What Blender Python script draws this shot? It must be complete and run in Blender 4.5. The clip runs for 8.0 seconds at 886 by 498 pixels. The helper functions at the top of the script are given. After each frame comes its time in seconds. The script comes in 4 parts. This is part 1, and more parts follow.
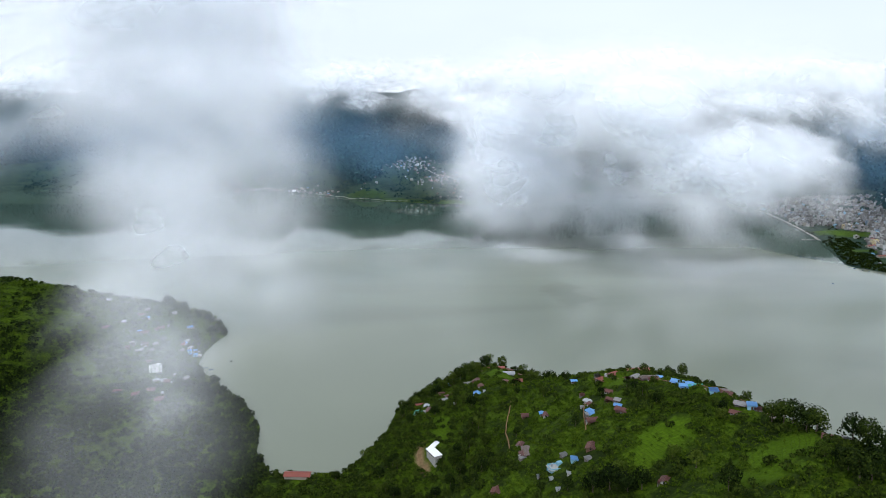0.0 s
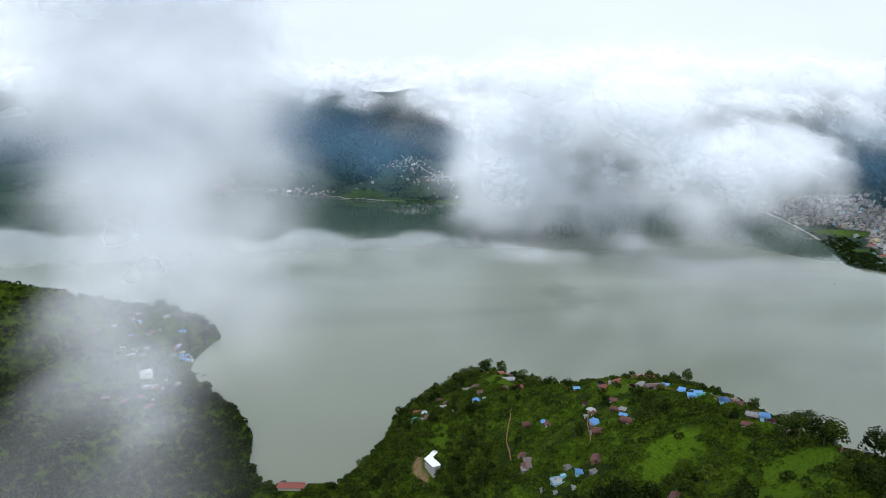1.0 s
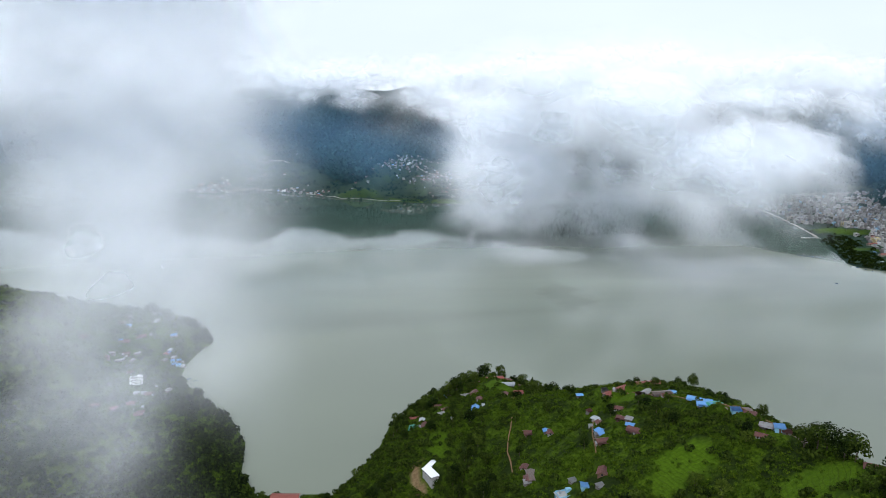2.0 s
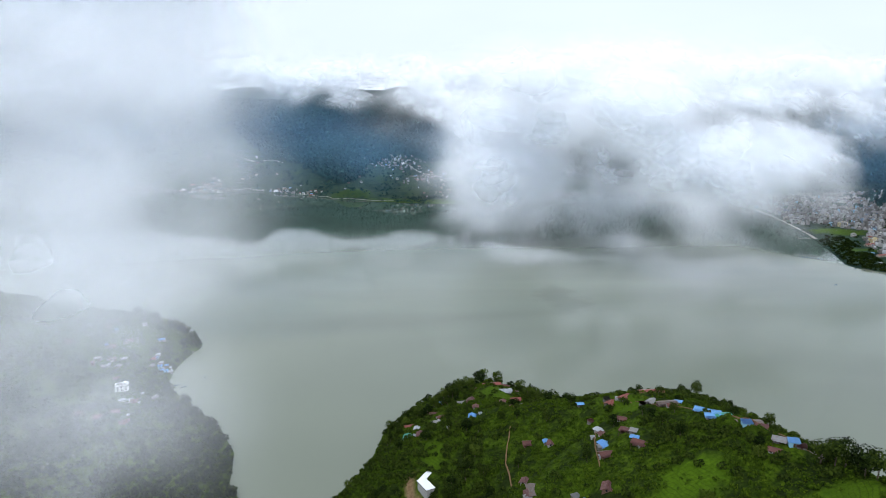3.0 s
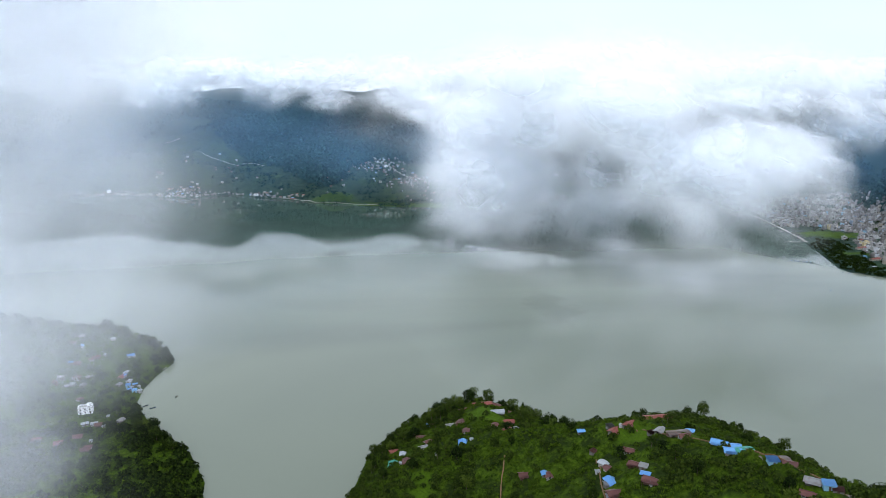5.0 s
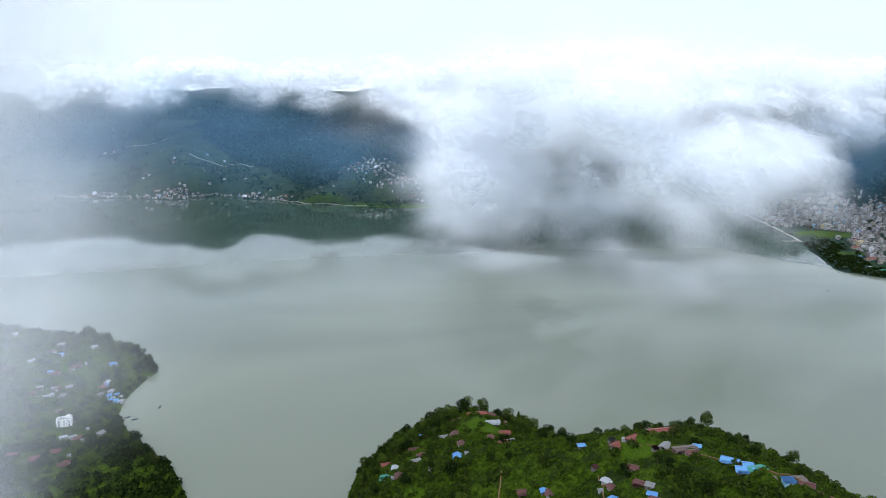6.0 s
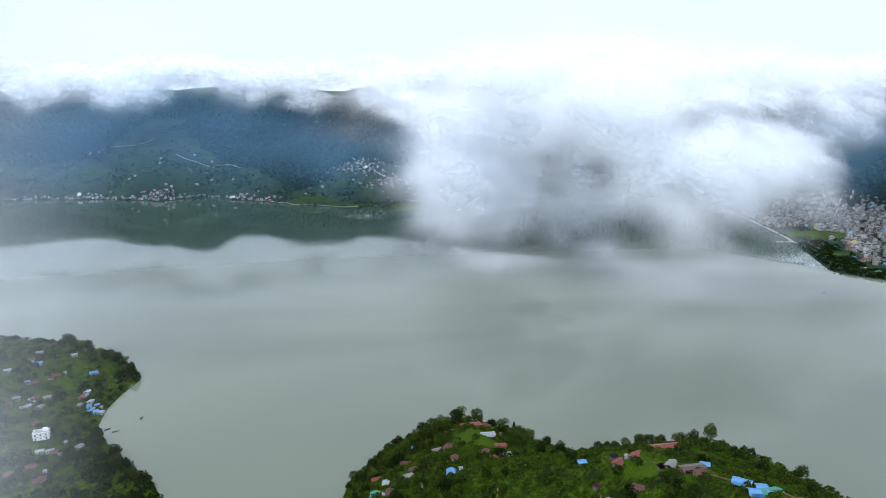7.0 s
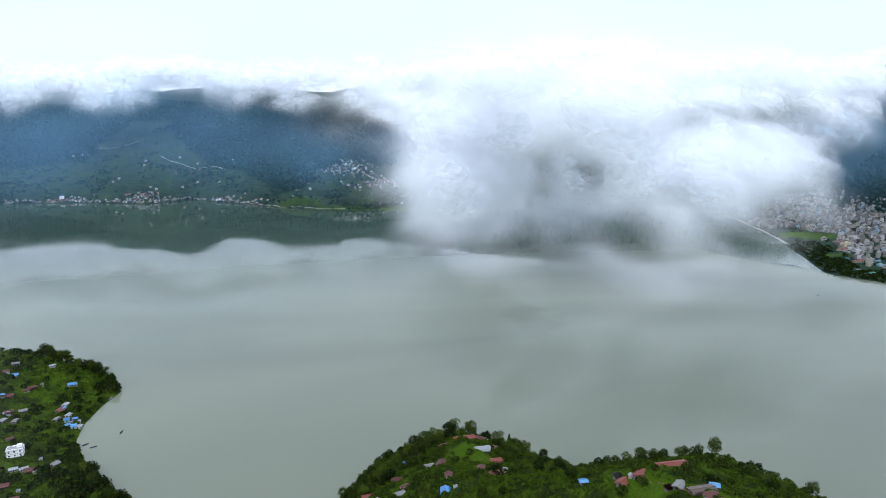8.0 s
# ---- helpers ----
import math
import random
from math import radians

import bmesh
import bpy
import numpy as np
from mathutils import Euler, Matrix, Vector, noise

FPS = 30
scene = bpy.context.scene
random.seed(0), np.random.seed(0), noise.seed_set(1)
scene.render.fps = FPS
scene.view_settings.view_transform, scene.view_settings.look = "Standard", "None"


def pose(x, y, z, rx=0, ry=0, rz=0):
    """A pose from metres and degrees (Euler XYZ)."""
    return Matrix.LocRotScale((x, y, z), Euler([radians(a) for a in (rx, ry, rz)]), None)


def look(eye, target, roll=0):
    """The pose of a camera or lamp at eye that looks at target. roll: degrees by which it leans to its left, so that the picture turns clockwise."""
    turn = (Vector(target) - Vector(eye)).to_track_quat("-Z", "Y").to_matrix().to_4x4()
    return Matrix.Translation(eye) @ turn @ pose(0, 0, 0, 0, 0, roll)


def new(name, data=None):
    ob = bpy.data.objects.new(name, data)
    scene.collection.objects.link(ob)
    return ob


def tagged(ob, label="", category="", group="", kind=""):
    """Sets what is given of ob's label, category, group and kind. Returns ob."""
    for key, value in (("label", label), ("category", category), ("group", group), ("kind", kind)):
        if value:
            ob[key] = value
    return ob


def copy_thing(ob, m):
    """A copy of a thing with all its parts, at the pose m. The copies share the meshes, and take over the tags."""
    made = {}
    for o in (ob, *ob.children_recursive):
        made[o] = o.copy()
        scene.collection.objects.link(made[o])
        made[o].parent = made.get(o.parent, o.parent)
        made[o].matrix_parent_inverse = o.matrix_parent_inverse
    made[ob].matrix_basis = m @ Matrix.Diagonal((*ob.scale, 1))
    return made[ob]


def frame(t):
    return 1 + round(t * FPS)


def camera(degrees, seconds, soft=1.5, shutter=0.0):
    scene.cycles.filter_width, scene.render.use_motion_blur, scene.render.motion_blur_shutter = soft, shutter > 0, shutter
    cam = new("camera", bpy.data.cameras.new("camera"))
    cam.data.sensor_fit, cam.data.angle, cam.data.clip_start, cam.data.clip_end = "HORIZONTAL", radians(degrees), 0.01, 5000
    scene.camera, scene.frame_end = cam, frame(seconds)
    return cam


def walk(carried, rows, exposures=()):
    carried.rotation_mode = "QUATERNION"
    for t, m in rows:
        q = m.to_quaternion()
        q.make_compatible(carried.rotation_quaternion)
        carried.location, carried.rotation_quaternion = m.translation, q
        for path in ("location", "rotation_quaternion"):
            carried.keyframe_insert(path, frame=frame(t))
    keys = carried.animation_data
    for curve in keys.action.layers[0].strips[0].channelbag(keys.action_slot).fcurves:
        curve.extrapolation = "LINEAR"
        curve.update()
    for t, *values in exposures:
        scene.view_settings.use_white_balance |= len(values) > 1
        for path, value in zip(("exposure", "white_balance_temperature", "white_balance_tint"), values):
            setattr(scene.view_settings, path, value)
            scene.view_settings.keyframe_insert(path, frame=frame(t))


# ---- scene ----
cam = camera(65.0, 8.0, 0.9)
PATH = [
    (0, (0.132, -2.94, 281.956), (0.293, -0.988, 281.551), -0.4),
    (0.5, (0.15, 5.303, 281.807), (0.316, 7.254, 281.402), -0.5),
    (1, (0.157, 13.651, 281.57), (0.329, 15.602, 281.163), -0.5),
    (1.5, (0.228, 22.245, 281.239), (0.405, 24.195, 280.83), -0.6),
    (3, (0.826, 49.268, 279.448), (1.028, 51.215, 279.037), -0.6),
    (3.5, (1.16, 58.801, 279.217), (1.372, 60.747, 278.809), -0.6),
    (4, (1.583, 68.712, 279.081), (1.806, 70.657, 278.673), -0.6),
    (4.5, (2.121, 78.832, 278.991), (2.357, 80.776, 278.584), -0.6),
    (6, (4.158, 109.506, 278.707), (4.433, 111.445, 278.299), -0.8),
    (6.5, (4.835, 119.766, 278.692), (5.125, 121.702, 278.283), -0.8),
    (7, (5.454, 130.093, 278.707), (5.757, 132.027, 278.298), -0.8),
    (7.5, (6.002, 140.427, 278.718), (6.321, 142.358, 278.31), -0.9),
    (8, (6.527, 150.758, 278.722), (6.862, 152.687, 278.315), -0.9),
]
walk(cam, [(t, look(eye, target, roll)) for t, eye, target, roll in PATH], exposures=[(0.0, 0.25, 6030, 10), (8.0, 0.34, 5720, 10)])

# ---- sky, sun and exposure ----
world = bpy.data.worlds.new("overcast_sky")
scene.world = world
world.use_nodes = True
wn, wl = world.node_tree.nodes, world.node_tree.links
sky = wn.new("ShaderNodeTexSky")
sky.sky_type, sky.sun_disc = "NISHITA", False
sky.sun_elevation, sky.sun_rotation = radians(58), radians(200)
dim = wn.new("ShaderNodeVectorMath")
dim.operation = "SCALE"
dim.inputs["Scale"].default_value = 0.10
wl.new(sky.outputs[0], dim.inputs[0])
where = wn.new("ShaderNodeTexCoord")
drift = wn.new("ShaderNodeMapping")
drift.inputs["Scale"].default_value = (1.0, 1.0, 3.2)
wl.new(where.outputs["Generated"], drift.inputs[0])
billow = wn.new("ShaderNodeTexNoise")
billow.inputs["Scale"].default_value, billow.inputs["Detail"].default_value = 2.6, 4.0
wl.new(drift.outputs[0], billow.inputs["Vector"])
deck = wn.new("ShaderNodeValToRGB")
deck.color_ramp.elements[0].position, deck.color_ramp.elements[0].color = 0.36, (0.93, 0.985, 1.05, 1)
deck.color_ramp.elements[1].position, deck.color_ramp.elements[1].color = 0.62, (0.98, 1.03, 1.08, 1)
wl.new(billow.outputs[0], deck.inputs[0])
over = wn.new("ShaderNodeMix")
over.data_type = "RGBA"
over.inputs[0].default_value = 0.88
wl.new(dim.outputs[0], over.inputs[6])
wl.new(deck.outputs[0], over.inputs[7])
back = wn["Background"]
wl.new(over.outputs[2], back.inputs[0])
back.inputs[1].default_value = 0.86

sun = new("sun", bpy.data.lights.new("sun", "SUN"))
sun.data.energy, sun.data.angle, sun.data.color = 1.5, radians(30), (1.0, 0.97, 0.93)
sun.matrix_world = look((0, 0, 900), (110, 420, 420))

# ---- small helpers ----
def grown(p0, p1, n):
    return p0 + (p1 - p0) * np.linspace(0, 1, n)


def part(name, bm, material, parent=None, label=""):
    """Links a bmesh as one mesh object, under a thing or under a part."""
    me = bpy.data.meshes.new(name)
    bm.to_mesh(me)
    bm.free()
    return piece(name, me, material, parent, label)


def piece(name, me, material, parent=None, label=""):
    ob = new(name, me)
    if material and not me.materials:
        me.materials.append(material)
    if parent:
        ob.parent = parent
    return tagged(ob, label)


def thing(name, label, category, at=None, group="", kind=""):
    ob = new(name)
    ob.empty_display_size = 0.5
    if at is not None:
        ob.matrix_world = at
    return tagged(ob, label, category, group, kind)


def mesh_from(name, verts, faces, smooth=False):
    me = bpy.data.meshes.new(name)
    me.from_pydata([tuple(v) for v in verts], [], faces)
    if smooth:
        me.shade_smooth()
    return me


def box(bm, x0, x1, y0, y1, z0, z1, bevel=0.0):
    m = Matrix.Translation(((x0 + x1) / 2, (y0 + y1) / 2, (z0 + z1) / 2)) @ Matrix.Diagonal((x1 - x0, y1 - y0, z1 - z0, 1))
    made = bmesh.ops.create_cube(bm, size=1, matrix=m)["verts"]
    if bevel:
        bmesh.ops.bevel(bm, geom=list({e for v in made for e in v.link_edges}), offset=bevel, segments=1, affect="EDGES")


# ---- materials ----
class Nodes:
    """A Principled material with a few shorthands."""

    def __init__(self, name, rough=0.9, specular=0.3):
        self.mat = bpy.data.materials.new(name)
        self.mat.use_nodes = True
        self.n, self.l = self.mat.node_tree.nodes, self.mat.node_tree.links
        self.bsdf = self.n["Principled BSDF"]
        self.bsdf.inputs["Roughness"].default_value = rough
        self.bsdf.inputs["Specular IOR Level"].default_value = specular
        self.coord = self.n.new("ShaderNodeNewGeometry").outputs["Position"]

    def noise(self, scale, detail=4.0, rough=0.55, stretch=(1, 1, 1), coord=None, warp=0.0):
        m = self.n.new("ShaderNodeMapping")
        m.inputs["Scale"].default_value = stretch
        self.l.new(coord or self.coord, m.inputs[0])
        t = self.n.new("ShaderNodeTexNoise")
        t.inputs["Scale"].default_value, t.inputs["Detail"].default_value = scale, detail
        t.inputs["Roughness"].default_value, t.inputs["Distortion"].default_value = rough, warp
        self.l.new(m.outputs[0], t.inputs["Vector"])
        return t.outputs[0]

    def ramp(self, value, *stops):
        r = self.n.new("ShaderNodeValToRGB")
        e = r.color_ramp.elements
        while len(e) < len(stops):
            e.new(0.5)
        for k, (p, c) in enumerate(stops):
            e[k].position, e[k].color = p, (*c, 1) if len(c) == 3 else c
        self.l.new(value, r.inputs[0])
        return r.outputs[0]

    def level(self, value, a, b, lo=0.0, hi=1.0):
        r = self.n.new("ShaderNodeMapRange")
        r.interpolation_type = "SMOOTHSTEP"
        for k, v in zip((1, 2, 3, 4), (a, b, lo, hi)):
            r.inputs[k].default_value = v
        self.l.new(value, r.inputs[0])
        return r.outputs[0]

    def mix(self, fac, a, b, how="MIX"):
        m = self.n.new("ShaderNodeMix")
        m.data_type, m.blend_type = "RGBA", how
        for s, v in ((0, fac), (6, a), (7, b)):
            if isinstance(v, (int, float)):
                m.inputs[s].default_value = v
            elif isinstance(v, tuple):
                m.inputs[s].default_value = (*v, 1)
            else:
                self.l.new(v, m.inputs[s])
        return m.outputs[2]

    def math(self, how, a, b=0.0):
        m = self.n.new("ShaderNodeMath")
        m.operation = how
        for s, v in ((0, a), (1, b)):
            if isinstance(v, (int, float)):
                m.inputs[s].default_value = v
            else:
                self.l.new(v, m.inputs[s])
        return m.outputs[0]

    def split(self, vector=None):
        s = self.n.new("ShaderNodeSeparateXYZ")
        self.l.new(vector or self.coord, s.inputs[0])
        return s.outputs

    def random(self):
        return self.n.new("ShaderNodeObjectInfo").outputs["Random"]

    def island(self):
        return self.n.new("ShaderNodeNewGeometry").outputs["Random Per Island"]

    def colour(self, socket):
        self.l.new(socket, self.bsdf.inputs["Base Color"])
        return self

    def bump(self, height, strength=0.5, distance=0.3):
        b = self.n.new("ShaderNodeBump")
        b.inputs["Strength"].default_value, b.inputs["Distance"].default_value = strength, distance
        self.l.new(height, b.inputs["Height"])
        self.l.new(b.outputs[0], self.bsdf.inputs["Normal"])
        return self


def ground_material():
    """Land cover: an attribute holds the share of mown field, of forest floor and of bare earth."""
    k = Nodes("grass_and_scrub", 0.95, 0.04)
    cover = k.n.new("ShaderNodeAttribute")
    cover.attribute_name = "cover"
    field, wood, bare = k.split(cover.outputs["Color"])
    fine, grain = k.noise(0.5, 5, 0.65), k.noise(0.06, 5, 0.6, warp=0.5)
    grass = k.ramp(fine, (0.28, (0.012, 0.024, 0.002)), (0.5, (0.044, 0.078, 0.004)), (0.74, (0.088, 0.132, 0.007)))
    scrub = k.ramp(fine, (0.3, (0.008, 0.014, 0.003)), (0.7, (0.023, 0.036, 0.006)))
    rough = k.mix(k.level(grain, 0.40, 0.60), scrub, grass)
    rows = k.noise(0.55, 4, 0.6, (0.4, 1.5, 1))
    paddy = k.ramp(k.mix(0.45, rows, fine), (0.3, (0.030, 0.064, 0.003)), (0.7, (0.078, 0.134, 0.006)))
    # Far land and forest floor: blue of distant haze mixed into the greens.
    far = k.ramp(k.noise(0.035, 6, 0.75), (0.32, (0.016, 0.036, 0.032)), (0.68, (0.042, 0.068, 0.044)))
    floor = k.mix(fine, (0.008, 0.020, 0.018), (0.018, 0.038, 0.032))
    earth = k.ramp(fine, (0.3, (0.12, 0.075, 0.035)), (0.7, (0.22, 0.155, 0.085)))
    rung = k.math("FRACT", k.math("ADD", k.math("MULTIPLY", k.split()[2], 0.13), k.math("MULTIPLY", k.noise(0.02, 4), 2.8)))
    far = k.mix(k.math("MULTIPLY", k.level(k.math("ABSOLUTE", k.math("SUBTRACT", rung, 0.5)), 0.24, 0.08), k.level(k.noise(0.008, 3), 0.4, 0.58, 0.1, 0.6)), far, (0.014, 0.030, 0.024))
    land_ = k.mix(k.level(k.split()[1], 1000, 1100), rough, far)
    land_ = k.mix(field, land_, paddy)
    lip = k.math("FRACT", k.math("ADD", k.math("MULTIPLY", k.split()[2], 1.05), k.math("MULTIPLY", k.noise(0.05, 2), 0.8)))
    bank = k.math("MULTIPLY", k.level(k.math("ABSOLUTE", k.math("SUBTRACT", lip, 0.5)), 0.16, 0.05), k.level(k.noise(0.03, 3), 0.38, 0.6, 0.05, 0.4))
    land_ = k.mix(bank, land_, scrub)
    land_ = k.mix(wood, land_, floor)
    k.colour(k.mix(bare, land_, earth))
    return k.bump(fine, 0.8, 1.2).mat


def lake_material():
    k = Nodes("turbid_lake_water", 0.06, 0.5)
    k.bsdf.inputs["IOR"].default_value = 1.33
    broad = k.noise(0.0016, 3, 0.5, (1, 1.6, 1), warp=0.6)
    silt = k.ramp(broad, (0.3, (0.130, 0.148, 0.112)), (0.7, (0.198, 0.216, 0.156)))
    # Mountain reflection painted in: base colour darkens towards the far shore.
    hill_reflection = k.level(k.math("ADD", k.split()[1], k.math("MULTIPLY", broad, 300)), 1350, 1850)
    # East side likewise: dark hill reflection put into the water's colour.
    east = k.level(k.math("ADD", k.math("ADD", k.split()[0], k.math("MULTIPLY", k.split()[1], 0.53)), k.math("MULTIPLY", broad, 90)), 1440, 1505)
    hill_reflection = k.math("MAXIMUM", hill_reflection, k.math("MULTIPLY", east, 0.85))
    # Stretched dark oval: a reflection painted into the water colour.
    place_ = k.n.new("ShaderNodeVectorMath")
    place_.operation = "DISTANCE"
    bent = k.n.new("ShaderNodeVectorMath")
    bent.operation = "MULTIPLY_ADD"
    bent.inputs[1].default_value = (70, 70, 0)
    k.l.new(k.n.new("ShaderNodeTexNoise").outputs["Color"], bent.inputs[0])
    bent.inputs[0].links[0].from_node.inputs["Scale"].default_value = 0.02
    k.l.new(k.coord, bent.inputs[0].links[0].from_node.inputs["Vector"])
    k.l.new(k.coord, bent.inputs[2])
    squash = k.n.new("ShaderNodeVectorMath")
    squash.operation = "MULTIPLY"
    squash.inputs[1].default_value = (1, 0.38, 0)
    k.l.new(bent.outputs[0], squash.inputs[0])
    k.l.new(squash.outputs[0], place_.inputs[0])
    place_.inputs[1].default_value = (306, 1032 * 0.38, 0)
    dark_reflection = k.level(place_.outputs["Value"], 40, 14, 0.0, 0.2)
    silt = k.mix(dark_reflection, silt, (0.045, 0.055, 0.04))
    silt = k.mix(hill_reflection, silt, (0.055, 0.088, 0.07))
    k.colour(silt)
    ripple = k.noise(0.35, 3, 0.5)
    k.bump(ripple, 0.012, 0.5)
    calm = k.noise(0.004, 4, 0.5, (1, 2.5, 1))
    k.l.new(k.level(calm, 0.35, 0.7, 0.035, 0.075), k.bsdf.inputs["Roughness"])
    return k.mat


def plain(name, a, b, scale=0.6, rough=0.8, specular=0.3, bump=0.2):
    k = Nodes(name, rough, specular)
    n = k.noise(scale, 5, 0.65)
    k.colour(k.mix(n, a, b))
    return k.bump(n, bump, 0.1).mat


def cloud_material(name, density, scale, low, high, tint=(0.93, 0.95, 0.975)):
    """White mist: soft to the rim of each puff and eaten away by a drifting pattern."""
    k = Nodes(name)
    uv = k.n.new("ShaderNodeUVMap").outputs[0]
    off = k.n.new("ShaderNodeVectorMath")
    off.operation = "LENGTH"
    k.l.new(uv, off.inputs[0])
    rim = k.level(off.outputs["Value"], 1.0, 0.0)
    wisp = k.level(k.noise(scale, 5, 0.58, warp=0.6), low, high)
    rim = k.math("POWER", rim, 1.35)
    alpha = k.math("MULTIPLY", k.math("MULTIPLY", rim, wisp), density)
    white = (*tint, 1)
    dif, tra, clear = k.n.new("ShaderNodeBsdfDiffuse"), k.n.new("ShaderNodeBsdfTranslucent"), k.n.new("ShaderNodeBsdfTransparent")
    dif.inputs[0].default_value = tra.inputs[0].default_value = white
    both, out = k.n.new("ShaderNodeMixShader"), k.n.new("ShaderNodeMixShader")
    both.inputs[0].default_value = 0.2
    k.l.new(dif.outputs[0], both.inputs[1])
    k.l.new(tra.outputs[0], both.inputs[2])
    k.l.new(alpha, out.inputs[0])
    k.l.new(clear.outputs[0], out.inputs[1])
    k.l.new(both.outputs[0], out.inputs[2])
    k.l.new(out.outputs[0], k.n["Material Output"].inputs[0])
    return k.mat


GROUND, LAKE = ground_material(), lake_material()

# ---- the land ----
SHORE_Y = ([-4200, -1600, -960, -790, -690, -520, -400, -275, -155, -130, -10, 60, 165, 285, 345, 500, 680, 795, 879, 936, 985, 4200],
           [2700, 2560, 2460, 2425, 2410, 2320, 2390, 2290, 2200, 2160, 2080, 2050, 2000, 1955, 1935, 1940, 1960, 1930, 1895, 1842, 1790, 1790])
SHORE_X = ([-400, 400, 950, 1050, 1085, 1125, 1160, 1246, 1345, 1420, 1500, 1620, 1720, 1790],
           [1500, 1150, 880, 846, 826, 806, 822, 855, 890, 914, 935, 965, 982, 984])
NEAR_SHORE = [(-4200, 1050), (-900, 985), (-420, 955), (-300, 935), (-225, 905), (-203, 856), (-212, 821), (-216, 785),
              (-213, 751), (-192, 707), (-167, 671), (-140, 640), (-118, 590), (-112, 540), (-95, 505), (-40, 497), (-26, 522),
              (-6, 560), (7, 612), (40, 664), (85, 690), (125, 690), (165, 650), (220, 560), (280, 470), (350, 380),
              (450, 250), (700, 0), (1100, -600), (-4200, -600)]
CREST = [(112, 677, 8), (99, 640, 32), (97, 590, 46), (88, 520, 60), (168, 440, 102), (169, 385, 116), (180, 350, 127), (191, 310, 127),
         (196, 250, 141), (238, 180, 146), (260, 100, 160), (280, 0, 175), (300, -600, 190)]
WEST_FALL, EAST_FALL = (0.41, 0.0007), (0.37, 0.27, 0.0085, 94, 3)
LEFT_CREST = [(-222, 868, 6), (-255, 892, 18), (-300, 900, 29), (-420, 885, 56), (-600, 860, 96), (-1000, 800, 130), (-4200, 700, 180)]


def step(v, a, b):
    u = np.clip((v - a) / (b - a), 0, 1)
    return u * u * (3 - 2 * u)


def along(x, y, line):
    """Distance to a line of ridge points, the height there, and which side (positive: its left)."""
    best, high, side = np.full(x.shape, 1e9), np.zeros(x.shape), np.zeros(x.shape)
    for (ax, ay, az), (bx, by, bz) in zip(line, line[1:]):
        ux, uy = bx - ax, by - ay
        u = np.clip(((x - ax) * ux + (y - ay) * uy) / (ux * ux + uy * uy), 0, 1)
        d = np.hypot(x - ax - u * ux, y - ay - u * uy)
        near = d < best
        best, high = np.where(near, d, best), np.where(near, az + u * (bz - az), high)
        side = np.where(near, ux * (y - ay) - uy * (x - ax), side)
    return best, high, side


def inside(x, y, ring):
    """Distance to a shoreline ring, positive on the land."""
    best, odd = np.full(x.shape, 1e9), np.zeros(x.shape, bool)
    for (ax, ay), (bx, by) in zip(ring, ring[1:] + ring[:1]):
        ux, uy = bx - ax, by - ay
        u = np.clip(((x - ax) * ux + (y - ay) * uy) / (ux * ux + uy * uy), 0, 1)
        best = np.minimum(best, np.hypot(x - ax - u * ux, y - ay - u * uy))
        if ay != by:
            odd ^= ((ay > y) != (by > y)) & (x < ux * (y - ay) / uy + ax)
    return np.where(odd, best, -best)


LATTICE = np.random.RandomState(7).rand(64, 64)


def rolling(x, y, size, layers=4):
    """Smooth value noise about 0, in metres."""
    total, gain = np.zeros(np.shape(x)), 0.5
    for k in range(layers):
        u, v = np.asarray(x) / size + 17.3 * k, np.asarray(y) / size + 5.1 * k
        i, j = np.floor(u).astype(int), np.floor(v).astype(int)
        f, g = u - i, v - j
        f, g = f * f * (3 - 2 * f), g * g * (3 - 2 * g)
        a, b = LATTICE[i % 64, j % 64], LATTICE[(i + 1) % 64, j % 64]
        c, d = LATTICE[i % 64, (j + 1) % 64], LATTICE[(i + 1) % 64, (j + 1) % 64]
        total = total + gain * ((a * (1 - f) + b * f) * (1 - g) + (c * (1 - f) + d * f) * g - 0.5)
        size, gain = size / 2.03, gain * 0.5
    return total


def terraced(z, rise, amount):
    u = z / rise
    f = u - np.floor(u)
    return z + amount * rise * (step(f, 0.62, 1.0) - f)


